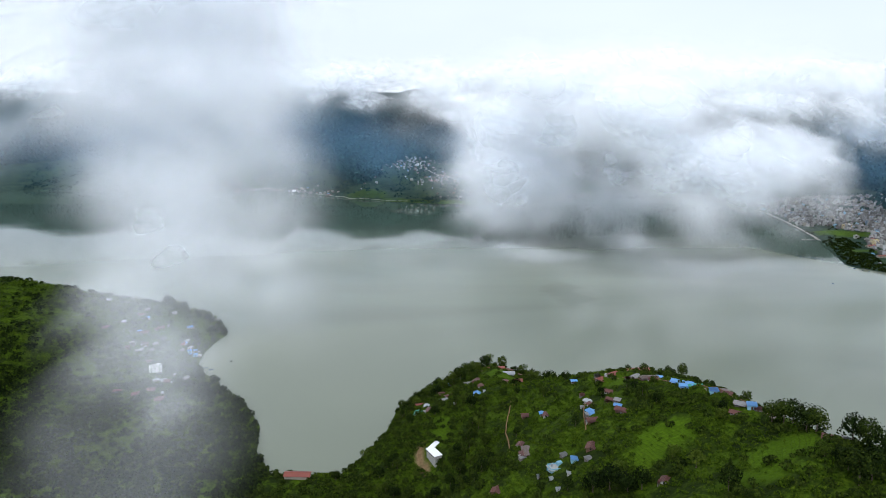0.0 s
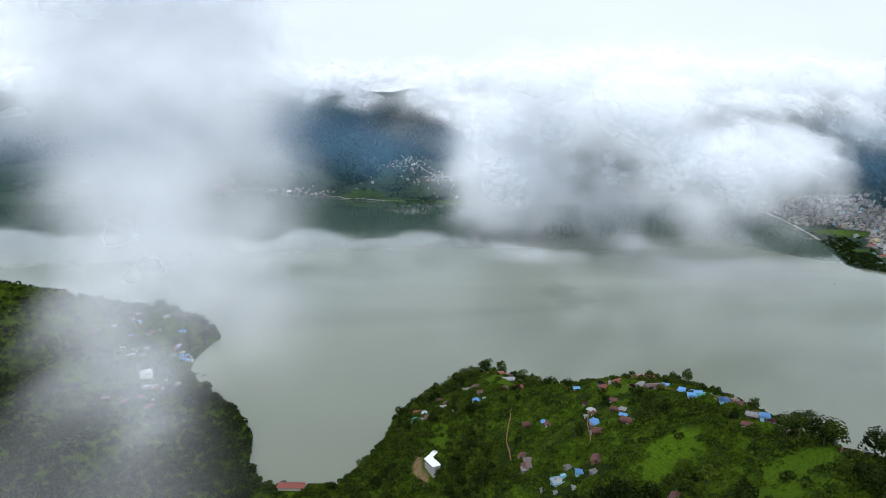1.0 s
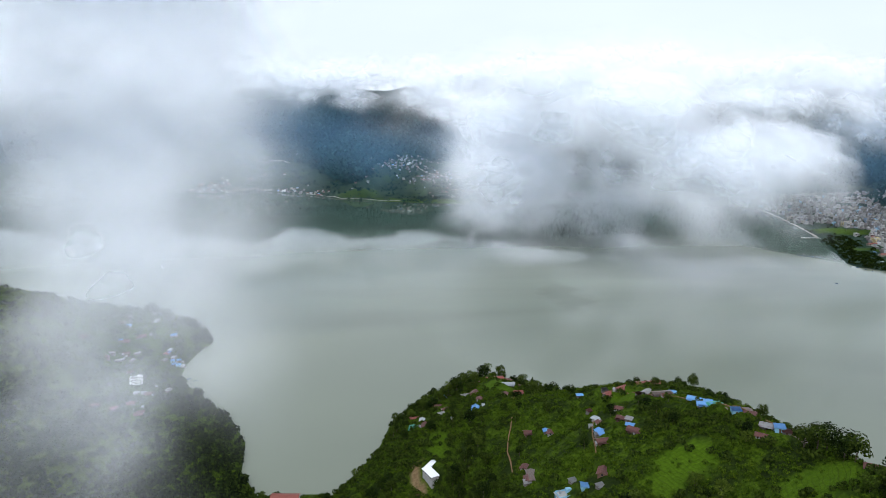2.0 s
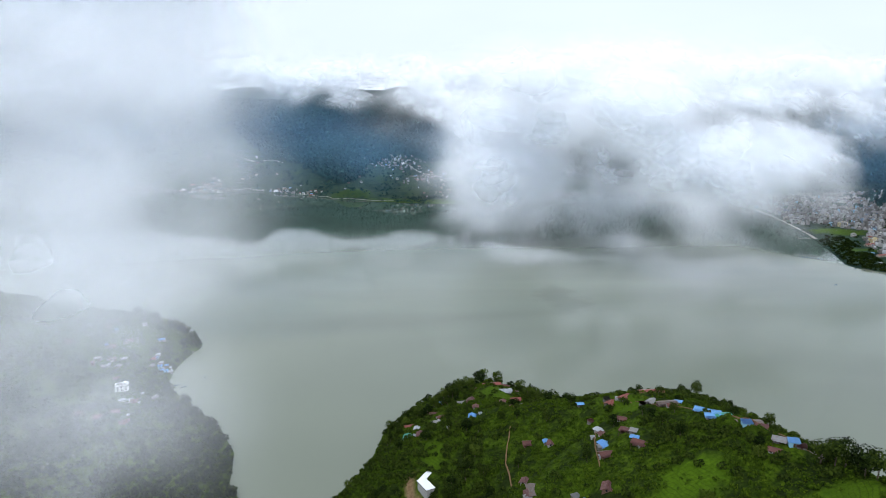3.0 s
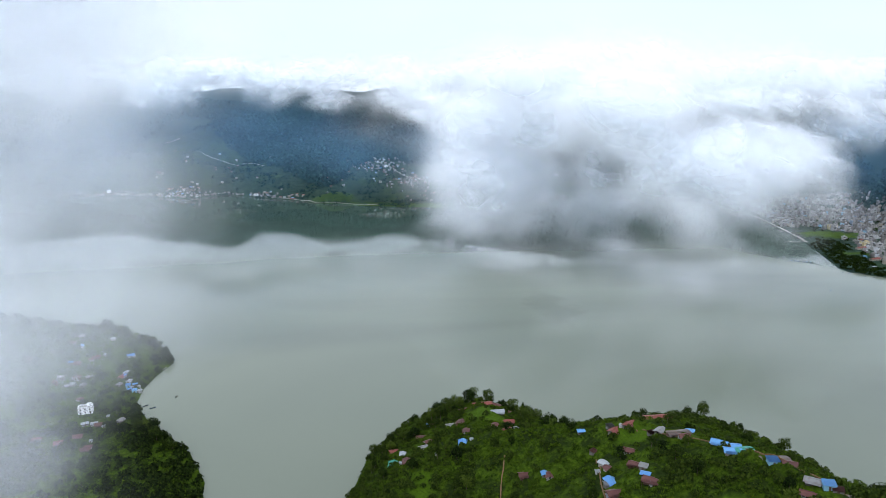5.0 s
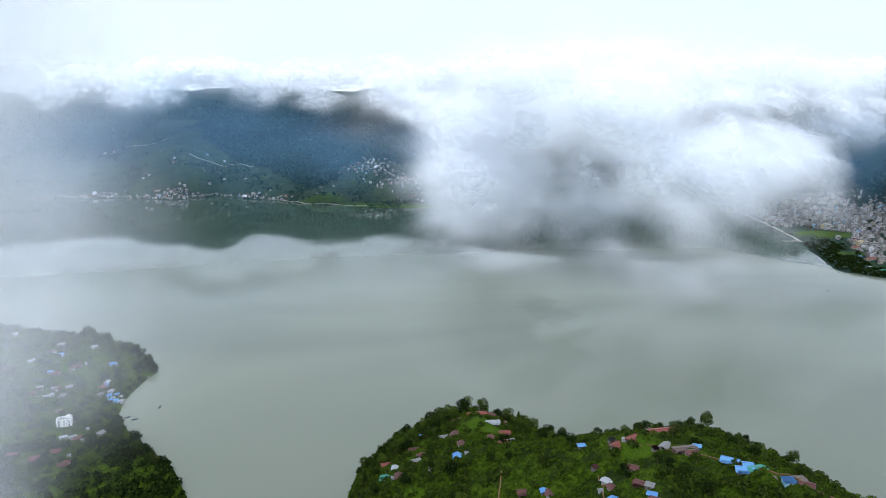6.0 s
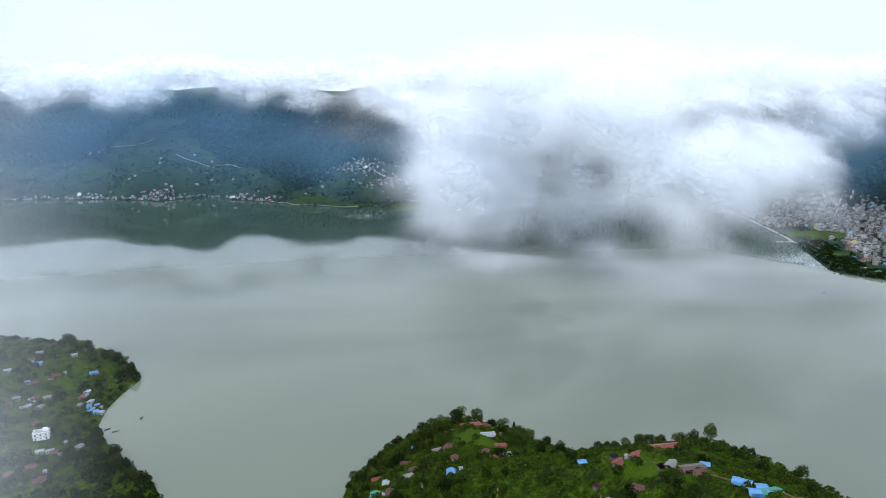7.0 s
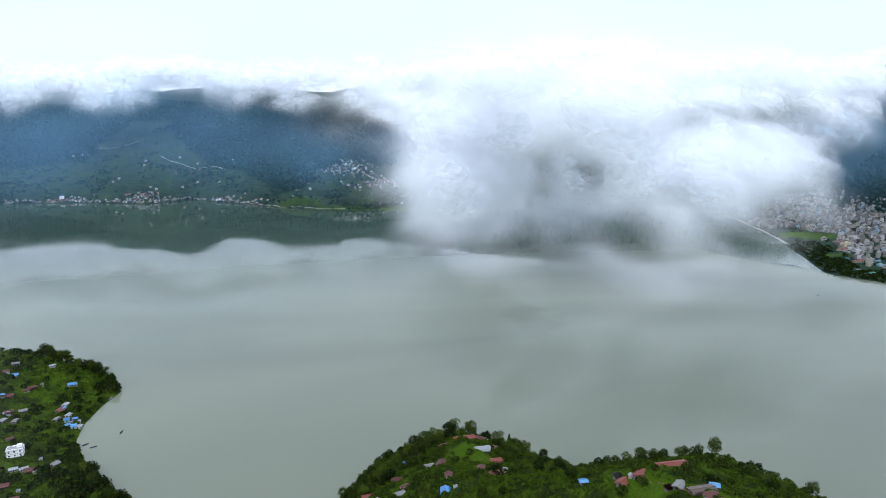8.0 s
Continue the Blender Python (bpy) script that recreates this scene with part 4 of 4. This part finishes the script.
stage("pale stone landing stage along the headland shore", ((-220, 812), (-208, 842)), 2.2)
stage("narrow plank jetty reaching into the cove", ((-199, 699), (-183, 706)), 1.6)
stage("long pale jetty off the lakeside park", ((902, 1362), (870, 1366)), 3.0)


# ---- the far villages and the town ----
def town_kinds():
    made = []
    for k, (w, d, floors, wall) in enumerate(((7, 6, 2, WHITE_WALL), (7, 6, 2, CREAM_WALL), (7, 7, 3, CONCRETE), (8, 6, 2, STONE_WALL), (6, 5, 1, CONCRETE), (10, 7, 4, WHITE_WALL), (7, 5, 2, BLUE_WALL), (8, 7, 3, CONCRETE))):
        words = {WHITE_WALL: "white", CREAM_WALL: "cream", STONE_WALL: "grey rubble", CONCRETE: "bare concrete", BLUE_WALL: "pale blue"}[wall]
        made.append((flat_house(f"{words} town block of {floors} storeys with a flat roof", w, d, floors, wall, CONCRETE, True, "blocks of the lakeside town", "town_block", "building", False), max(w, d)))
    return made


rng = random.Random(11)
taken, used = [], set()
blocks = town_kinds()
spots = []
while len(spots) < 295:
    y = rng.uniform(1110, 1900)
    x = float(np.interp(y, *SHORE_X)) + 12 + 420 * rng.random() ** 1.5
    if y > 1780:
        x = rng.uniform(820, 1350)
        if y < float(np.interp(x, *SHORE_Y)) + 12:
            continue
    if math.hypot((x - 994) / 60, (y - 1402) / 50) < 1 or x - float(np.interp(y, *SHORE_X)) < (85 if y < 1500 else 16):
        continue
    if y < 1330 and rng.random() < 0.45:
        continue
    if float(land(x, y)) < 24 and all((x - a) ** 2 + (y - b) ** 2 > 10 ** 2 for a, b in spots):
        spots.append((x, y))
for k, (x, y) in enumerate(spots):
    kind = k if k < len(blocks) else rng.choice((0, 0, 1, 1, 2, 3, 4, 4, 5, 6, 7))
    m = pose(x, y, float(land(x, y)), 0, 0, rng.choice((0, 12, 20, -15, 90, 75)) + rng.uniform(-6, 6))
    if k < len(blocks):
        blocks[k][0].matrix_world = m
    else:
        copy_thing(blocks[kind][0], m)
for kind, x, y, turn in (("red_hall", 905, 1172, 8), ("white", 862, 1120, 30), ("pale_blue", 918, 1138, 10), ("shed_blue", 905, 1196, 0), ("green", 868, 1098, 0), ("blue", 940, 1168, 0), ("red_hall", 948, 1262, 10), ("cream_hotel", 972, 1282, 8),
                         ("blue", 978, 1262, 8), ("cream_hotel", 1035, 1462, 4), ("white", 930, 1120, 20), ("far_red", 1000, 1330, 10)):
    place(kind, x, y, turn)


def small_boxes(name, label, spots_, seed):
    """The uncountable small houses between the blocks: flat-topped boxes with a stair head each, in one mesh."""
    r = random.Random(seed)
    verts, tris = [], []
    for x, y, z, w, d, h in spots_:
        a = r.choice((0.1, 0.3, -0.2, 1.4))
        c, s_ = math.cos(a), math.sin(a)
        for bx, by, bz, bw, bd, bh in ((0, 0, -1.5, w, d, h + 1.5), (w * 0.2, d * 0.15, h, w * 0.4, d * 0.4, 1.9)):
            base = len(verts)
            for k in range(8):
                u, v = bx + bw * (0.5 if k & 1 else -0.5), by + bd * (0.5 if k & 2 else -0.5)
                verts.append((x + u * c - v * s_, y + u * s_ + v * c, z + bz + (bh if k & 4 else 0)))
            for p in ((0, 1, 5), (0, 5, 4), (1, 3, 7), (1, 7, 5), (3, 2, 6), (3, 6, 7), (2, 0, 4), (2, 4, 6), (4, 5, 7), (4, 7, 6)):
                tris.append(tuple(base + n for n in p))
    return tagged(piece(name, fast_mesh(name, verts, tris), TOWN), label, "houses", "", "stuff")


tone = Nodes("mixed_town_walls", 0.85, 0.2)
pick = tone.ramp(tone.island(), (0.0, (0.08, 0.078, 0.075)), (0.3, (0.15, 0.145, 0.14)), (0.55, (0.24, 0.235, 0.23)), (0.75, (0.16, 0.145, 0.14)), (0.88, (0.46, 0.47, 0.48)), (1.0, (0.10, 0.16, 0.24)))
tone.colour(tone.mix(tone.level(tone.noise(0.7, 4), 0.3, 0.7, 0.0, 0.5), pick, (0.14, 0.13, 0.12)))
TOWN = tone.mat
filler = []
while len(filler) < 1500:
    y = rng.uniform(1180, 1960)
    x = float(np.interp(min(y, 1790), *SHORE_X)) + 10 + 560 * rng.random() ** 1.25
    edge = x - float(np.interp(min(y, 1790), *SHORE_X))
    if math.hypot((x - 994) / 58, (y - 1402) / 48) < 1 or edge < (85 if y < 1500 else 12) or float(land(x, y)) < 1.5 or float(land(x, y)) > 40:
        continue
    if y < 1330 and rng.random() < 0.5:
        continue
    filler.append((x, y, float(land(x, y)), rng.uniform(4, 8), rng.uniform(4, 7), rng.choice((3, 3, 6, 6, 9))))
small_boxes("town_houses", "crowded low grey and cream town houses", filler, 4)
hillside = []
for cx, cy, sx, sy, count in ((-560, 2395, 110, 20, 70), (90, 2430, 90, 60, 90), (210, 2290, 90, 40, 90), (310, 2160, 90, 40, 80), (-800, 2465, 110, 18, 30), (480, 2060, 120, 40, 60), (-300, 2335, 60, 18, 25)):
    for _ in range(count):
        x, y = rng.gauss(cx, sx * 0.6), rng.gauss(cy, sy * 0.6)
        z = float(land(x, y))
        if z > 1.5:
            hillside.append((x, y, z, rng.uniform(3.5, 6), rng.uniform(3, 5), rng.choice((2.4, 2.4, 3, 5))))
for _ in range(170):
    x = rng.uniform(-1020, -240)
    y = float(np.interp(x, *SHORE_Y)) + 16 + 30 * rng.random() ** 1.5
    z = float(land(x, y))
    if z > 1.2:
        hillside.append((x, y, z, rng.uniform(4, 8), rng.uniform(3.5, 5.5), rng.choice((2.6, 3, 3, 5.5))))
small_boxes("hill_houses", "clustered small houses of the far hamlets", hillside, 5)
# Hamlets on the far slope: cores of (x, y, spread x, spread y, count).
for cx, cy, sx, sy, count in ((-560, 2400, 90, 26, 30), (-800, 2460, 90, 20, 12), (-310, 2340, 60, 22, 10), (-190, 2265, 40, 20, 8), (90, 2420, 90, 60, 30), (200, 2290, 80, 40, 26), (290, 2170, 80, 40, 22),
                              (-620, 2600, 160, 60, 9), (-780, 2800, 60, 30, 5), (-420, 2560, 110, 70, 10), (-40, 2290, 40, 30, 6), (420, 2080, 80, 40, 14), (560, 2060, 120, 40, 14)):
    for _ in range(count):
        for _ in range(20):
            x, y = rng.gauss(cx, sx * 0.6), rng.gauss(cy, sy * 0.7)
            if float(land(x, y)) > 1.5 and all((x - a) ** 2 + (y - b) ** 2 > 81 for a, b in taken):
                break
        taken.append((x, y))
        place(rng.choice(("far_white", "far_red", "far_rust", "far_cream", "far_rust", "far_blue", "far_red", "far_rust", "far_rust")), x, y, rng.uniform(-25, 25))
for kind, x, y, turn in (("big_white", 112, 2414, 5), ("big_white", -792, 2480, 8), ("big_white", -303, 2338, 0), ("red_hall", -586, 2440, 4), ("red_hall", -820, 2812, 10), ("red_hall", 150, 2475, 0), ("white", -77, 2222, 0), ("red_long", -182, 2240, 0)):
    place(kind, x, y, turn)


def ribbon(name, label, points, wide, material, category="path", lift=0.3):
    """A track that follows the ground."""
    pts = [Vector((x, y, 0)) for x, y in points]
    line = []
    for a, b in zip(pts, pts[1:]):
        n = max(2, int((b - a).length / (2.0 if wide < 3 else 6.0)))
        line += [a.lerp(b, k / n) for k in range(n)]
    line.append(pts[-1])
    if wide < 3:
        HOMES.extend((p.x, p.y, 1.6) for p in line)
    verts, faces = [], []
    for k, p in enumerate(line):
        t_ = (line[min(k + 1, len(line) - 1)] - line[max(k - 1, 0)]).normalized()
        side = Vector((-t_.y, t_.x, 0)) * wide / 2 * (1 + 0.25 * noise.noise(p * 0.3))
        p = p + Vector((0.8 * noise.noise(p * 0.11), 0.8 * noise.noise(p * 0.13 + Vector((9, 0, 0))), 0)) * min(wide, 2)
        for q_ in (p - side, p + side):
            verts.append((q_.x, q_.y, float(land(q_.x, q_.y)) + lift))
        top = max(verts[-1][2], verts[-2][2])
        verts[-1], verts[-2] = (*verts[-1][:2], top), (*verts[-2][:2], top)
    n = len(verts)
    verts += [(x, y, z - 1.2) for x, y, z in verts]
    for k in range(0, n - 2, 2):
        faces += [(k, k + 1, k + 3, k + 2), (k, k + 2, n + k + 2, n + k), (k + 1, n + k + 1, n + k + 3, k + 3)]
    return tagged(piece(name, mesh_from(name, verts, faces), material), label, category, "", "structure")


EARTH = plain("trodden_earth", (0.11, 0.062, 0.026), (0.21, 0.125, 0.058), 0.8)
GRAVEL = plain("pale_gravel", (0.22, 0.21, 0.18), (0.38, 0.36, 0.31), 0.5)
ribbon("path", "bare brown footpath down the spur", [(92, 488), (86, 469), (82, 454), (82, 442), (80, 420), (79, 402)], 0.8, EARTH)
ribbon("path", "narrow footpath along the crest", [(158, 440), (163, 412), (170, 392), (180, 360), (189, 338), (196, 312)], 0.5, EARTH)
ribbon("path", "narrow earth path between the houses", [(133, 436), (127, 414), (121, 396), (116, 374)], 0.6, EARTH)
ribbon("road", "pale lakeside road round the spit", [(-300, 2330), (-190, 2250), (-150, 2205), (-110, 2152), (-50, 2118), (10, 2085), (70, 2068)], 4, GRAVEL, "road", 0.4)
ribbon("road", "pale hill road climbing to the hamlet", [(60, 2540), (95, 2460), (120, 2420), (150, 2370), (190, 2320)], 5, GRAVEL, "road", 0.4)
ribbon("road", "pale track across the terraces", [(-860, 2830), (-780, 2815), (-700, 2790), (-620, 2775)], 4, GRAVEL, "road", 0.4)
ribbon("road", "pale track on the terraced slope", [(-520, 2640), (-430, 2620), (-340, 2600), (-300, 2560)], 4, GRAVEL, "road", 0.4)
ribbon("road", "lakeside promenade with grassy verge", [(990, 1782), (989, 1720), (972, 1620), (944, 1505), (923, 1424), (900, 1350)], 5, GRAVEL, "road", 0.5)
# ---- trees, scrub and forest ----
PROTOTYPES = [
    tree_prototype(1, 10, 9, "round", LEAF, "broad dark-green tree with a rounded crown"), tree_prototype(2, 12, 9, "round", LEAF, "tall dark-green broadleaf tree"),
    tree_prototype(3, 8, 7.5, "round", LEAF, "mid-size dense green tree"), tree_prototype(4, 9, 8, "round", FRESH, "fresh light-green broadleaf tree"),
    tree_prototype(5, 11, 4.2, "slender", LEAF, "slender upright green tree"), tree_prototype(6, 9, 8.5, "open", FRESH, "open-crowned tree with yellow-green tufts"),
    tree_prototype(7, 7, 6, "round", LEAF, "small round dark tree"), tree_prototype(8, 13, 5, "slender", LEAF, "tall narrow dark tree")]


def clear(x, y, extra=0.0):
    return all((x - a) ** 2 + (y - b) ** 2 > (r + extra) ** 2 for a, b, r in HOMES if abs(x - a) < 25)


# Groves: the belt under the crest, the big trees on the ridge and the wood at the foot of the slope.
GROVES = [(152, 372, 8), (160, 358, 8), (168, 345, 7), (176, 334, 7), (182, 320, 7), (194, 296, 9), (196, 258, 7), (190, 238, 12), (111, 310, 11), (150, 258, 9), (138, 305, 6), (187, 258, 5), (150, 392, 7)]


def wooded(x, y):
    """How thickly trees stand on the spur and the headland."""
    far, high, side = along(np.array(x), np.array(y), CREST)
    d = float(inside(np.array(x), np.array(y), NEAR_SHORE))
    thick = 0.10
    if x < 72 and 380 < y < 540:
        thick = 0.95
    if d < 26 and y > 430:
        thick = 0.8
    if y > 655 or (y > 590 and x < 95):
        thick = 0.85
    if side > 0 and far > 6:
        thick = max(thick, 0.3) if y > 470 else 0.03
    if 84 < x < 122 and 548 < y < 622:
        thick = 0.0
    if side > 0 and y < 420:
        thick = 0.02
    if any((x - a) ** 2 + (y - b) ** 2 < r * r for a, b, r in GROVES):
        thick = 1.0
    if any(math.hypot((x - a) / b, (y - c) / e) < 1.05 for a, c, b, e, much in LAWNS if much > 0.55):
        thick *= 0.06
    return thick * (0.35 + 1.3 * float(step(rolling(x, y, 40, 3), -0.14, 0.12)))


rng = random.Random(21)
stand = [(86, 630), (92, 627), (77, 630), (67, 620), (61, 636), (110, 633), (83, 640), (74, 640), (65, 634), (96, 634), (128, 622), (136, 614), (131, 604), (140, 622), (134, 590), (50, 612), (43, 596), (36, 606),
         (24, 594), (192, 299), (196, 298), (194, 284), (197, 281), (189, 304), (198, 258), (199, 250), (196, 240), (190, 234), (185, 234), (185, 241), (111, 313), (103, 315), (117, 304), (147, 263)]
tries = 0
while len(stand) < 296 and tries < 60000:
    tries += 1
    x, y = rng.uniform(-45, 270), rng.uniform(235, 695)
    if float(inside(np.array(x), np.array(y), NEAR_SHORE)) < 2 or float(along(np.array(x), np.array(y), CREST)[0]) > 150:
        continue
    if rng.random() < wooded(x, y) and clear(x, y, 1.5) and all((x - a) ** 2 + (y - b) ** 2 > 16 for a, b in stand):
        stand.append((x, y))
stand = stand[40:48] + stand[:40] + stand[48:]
for k, (x, y) in enumerate(stand):
    z, m = float(land(x, y)), rng.uniform(1.0, 1.45) if k < 27 else rng.uniform(1.15, 1.5) if k < 42 else rng.uniform(0.62, 1.12)
    at = Matrix.Translation((x, y, z)) @ Euler((0, 0, rng.uniform(0, 6.28))).to_matrix().to_4x4()
    if k < len(PROTOTYPES):
        PROTOTYPES[k].matrix_world = at
    else:
        which = rng.choice((3, 3, 3, 0)) if k < 27 else rng.choice((0, 1, 0)) if k < 42 else rng.choices(range(8), (5, 3, 5, 3.4, 0.8, 1.0, 5, 0.4))[0]
        made = copy_thing(PROTOTYPES[which], at)
        made.scale = (m, m, m * rng.uniform(0.9, 1.15))


for k in range(64):
    # Tall trees round the headland's tip and along its cove.
    u = rng.random()
    x, y = (-208 - 90 * u, 858 + 62 * u ** 0.5 + rng.uniform(-10, 6)) if k < 40 else (-214 + 74 * u + rng.uniform(-16, -3), 740 - 104 * u + rng.uniform(-10, 4))
    if float(inside(np.array(x), np.array(y), NEAR_SHORE)) > 1.5 and clear(x, y, 1):
        made = copy_thing(PROTOTYPES[rng.choice((0, 1, 2, 3, 6))], Matrix.Translation((x, y, float(land(x, y)))) @ Euler((0, 0, rng.uniform(0, 6.28))).to_matrix().to_4x4())
        made.scale = [rng.uniform(0.95, 1.4)] * 3
        tagged(made, group="trees on the west headland")


def strewn(count, x0, x1, y0, y1, keep, seed):
    """Places on the land, kept by a share from 0 to 1."""
    r = np.random.RandomState(seed)
    x, y = r.uniform(x0, x1, count), r.uniform(y0, y1, count)
    z = land(x, y)
    ok = (z > 0.5) & (r.rand(count) < keep(x, y, z))
    return np.stack([x, y, z], -1)[ok], r


def away(x, y, extra):
    ok = np.ones(x.shape)
    for a, b, r in HOMES:
        ok[np.hypot(x - a, y - b) < r * 0.8 + extra] = 0
    return ok


def sown(name, template, where, low, high, material, label, category):
    at, r = where
    s = r.uniform(low, high, len(at))
    return scattered(name, template, at, np.stack([s, s * r.uniform(0.8, 1.3, len(at))], -1), r.uniform(0, 6.28, len(at)), material, label, category)


def scrub_share(x, y, z):
    open_ = np.ones(x.shape)
    for a, c, b, e, much in LAWNS:
        open_[np.hypot((x - a) / b, (y - c) / e) < 1.0] = 0.10
    open_[(x > 84) & (x < 108) & (y > 560) & (y < 608)] = 0.1
    return away(x, y, 0.3) * open_ * (0.35 + 0.65 * step(rolling(x, y, 22, 3), -0.1, 0.1))


def grove_share(x, y):
    near = np.zeros(x.shape, bool)
    for a, b, r in GROVES:
        near |= np.hypot(x - a, y - b) < r + 2
    return near


sown("scrub", bush_template(31, 30, 0.28), strewn(34000, -60, 270, 225, 690, scrub_share, 1), 0.5, 2.1, BUSH, "dense green scrub and hedges on the terraces", "scrub")
sown("woodland", bush_template(32, 70, 0.24), strewn(11000, -110, 290, 220, 700, lambda x, y, z: away(x, y, 1) * np.where((x < 72) & (y > 370), 0.62, np.where(
    grove_share(x, y), 0.75, np.where(along(x, y, CREST)[2] > 0, 0.25, 0.09))), 2), 1.7, 3.6, LEAF, "dark woodland canopy on the steep slope", "woodland")
sown("woodland", bush_template(33, 36, 0.32), strewn(11000, -520, -100, 380, 950, lambda x, y, z: away(x, y, 1) * (0.22 + 0.75 * step(rolling(x, y, 45, 3), -0.05, 0.08)) * np.where(
    (y < 700) | (inside(x, y, NEAR_SHORE) < 22), 1.0, 0.36), 3), 2.2, 4.8, LEAF, "dark woodland covering the west headland", "woodland")
sown("scrub", bush_template(34, 11, 0.45), strewn(34000, -480, -110, 480, 950, lambda x, y, z: away(x, y, 0.5) * (0.25 + 0.6 * step(rolling(x, y, 24, 3), -0.1, 0.1)), 4), 0.6, 2.1, BUSH, "green scrub between the headland terraces", "scrub")
sown("forest", bush_template(35, 7, 0.8), strewn(54000, -1500, 1700, 1700, 3500, lambda x, y, z: np.where(z < 420, far_wood(x, y, z), 0), 5), 5.0, 9.5, HAZED_LEAF, "green forest on the far mountain slopes, tinted for blue haze", "forest")
sown("forest", bush_template(36, 8, 0.7), strewn(44000, -1300, 1500, 1900, 2900, lambda x, y, z: (1 - far_wood(x, y, z)) * away(x, y, 2) * (0.06 + 0.5 * step(rolling(x, y, 70, 3), 0.02, 0.14)), 6), 2.5, 5.5, HAZED_LEAF, "scattered trees among the far terraces", "trees")
sown("forest", bush_template(38, 8, 0.7), strewn(16000, 850, 1900, 1150, 2050, lambda x, y, z: away(x, y, 4) * np.where((z > 14) & (z < 420), 0.8, 0), 8), 4.0, 8.0, HAZED_LEAF, "green forest above the town, tinted for blue haze", "forest")
sown("woodland", bush_template(37, 26, 0.42), strewn(16000, 770, 1400, 950, 1900, lambda x, y, z: away(x, y, 1) * (0.07 * (np.hypot((x - 994) / 54, (y - 1402) / 45) > 1) + 0.8 * (
    np.abs(x - np.interp(y, *SHORE_X) - 34) < 30) * (y < 1345) * (np.hypot((x - 912) / 30, (y - 1218) / 27) > 1)), 7), 2.4, 4.6, LEAF, "dark trees of the lakeside park and town", "trees")
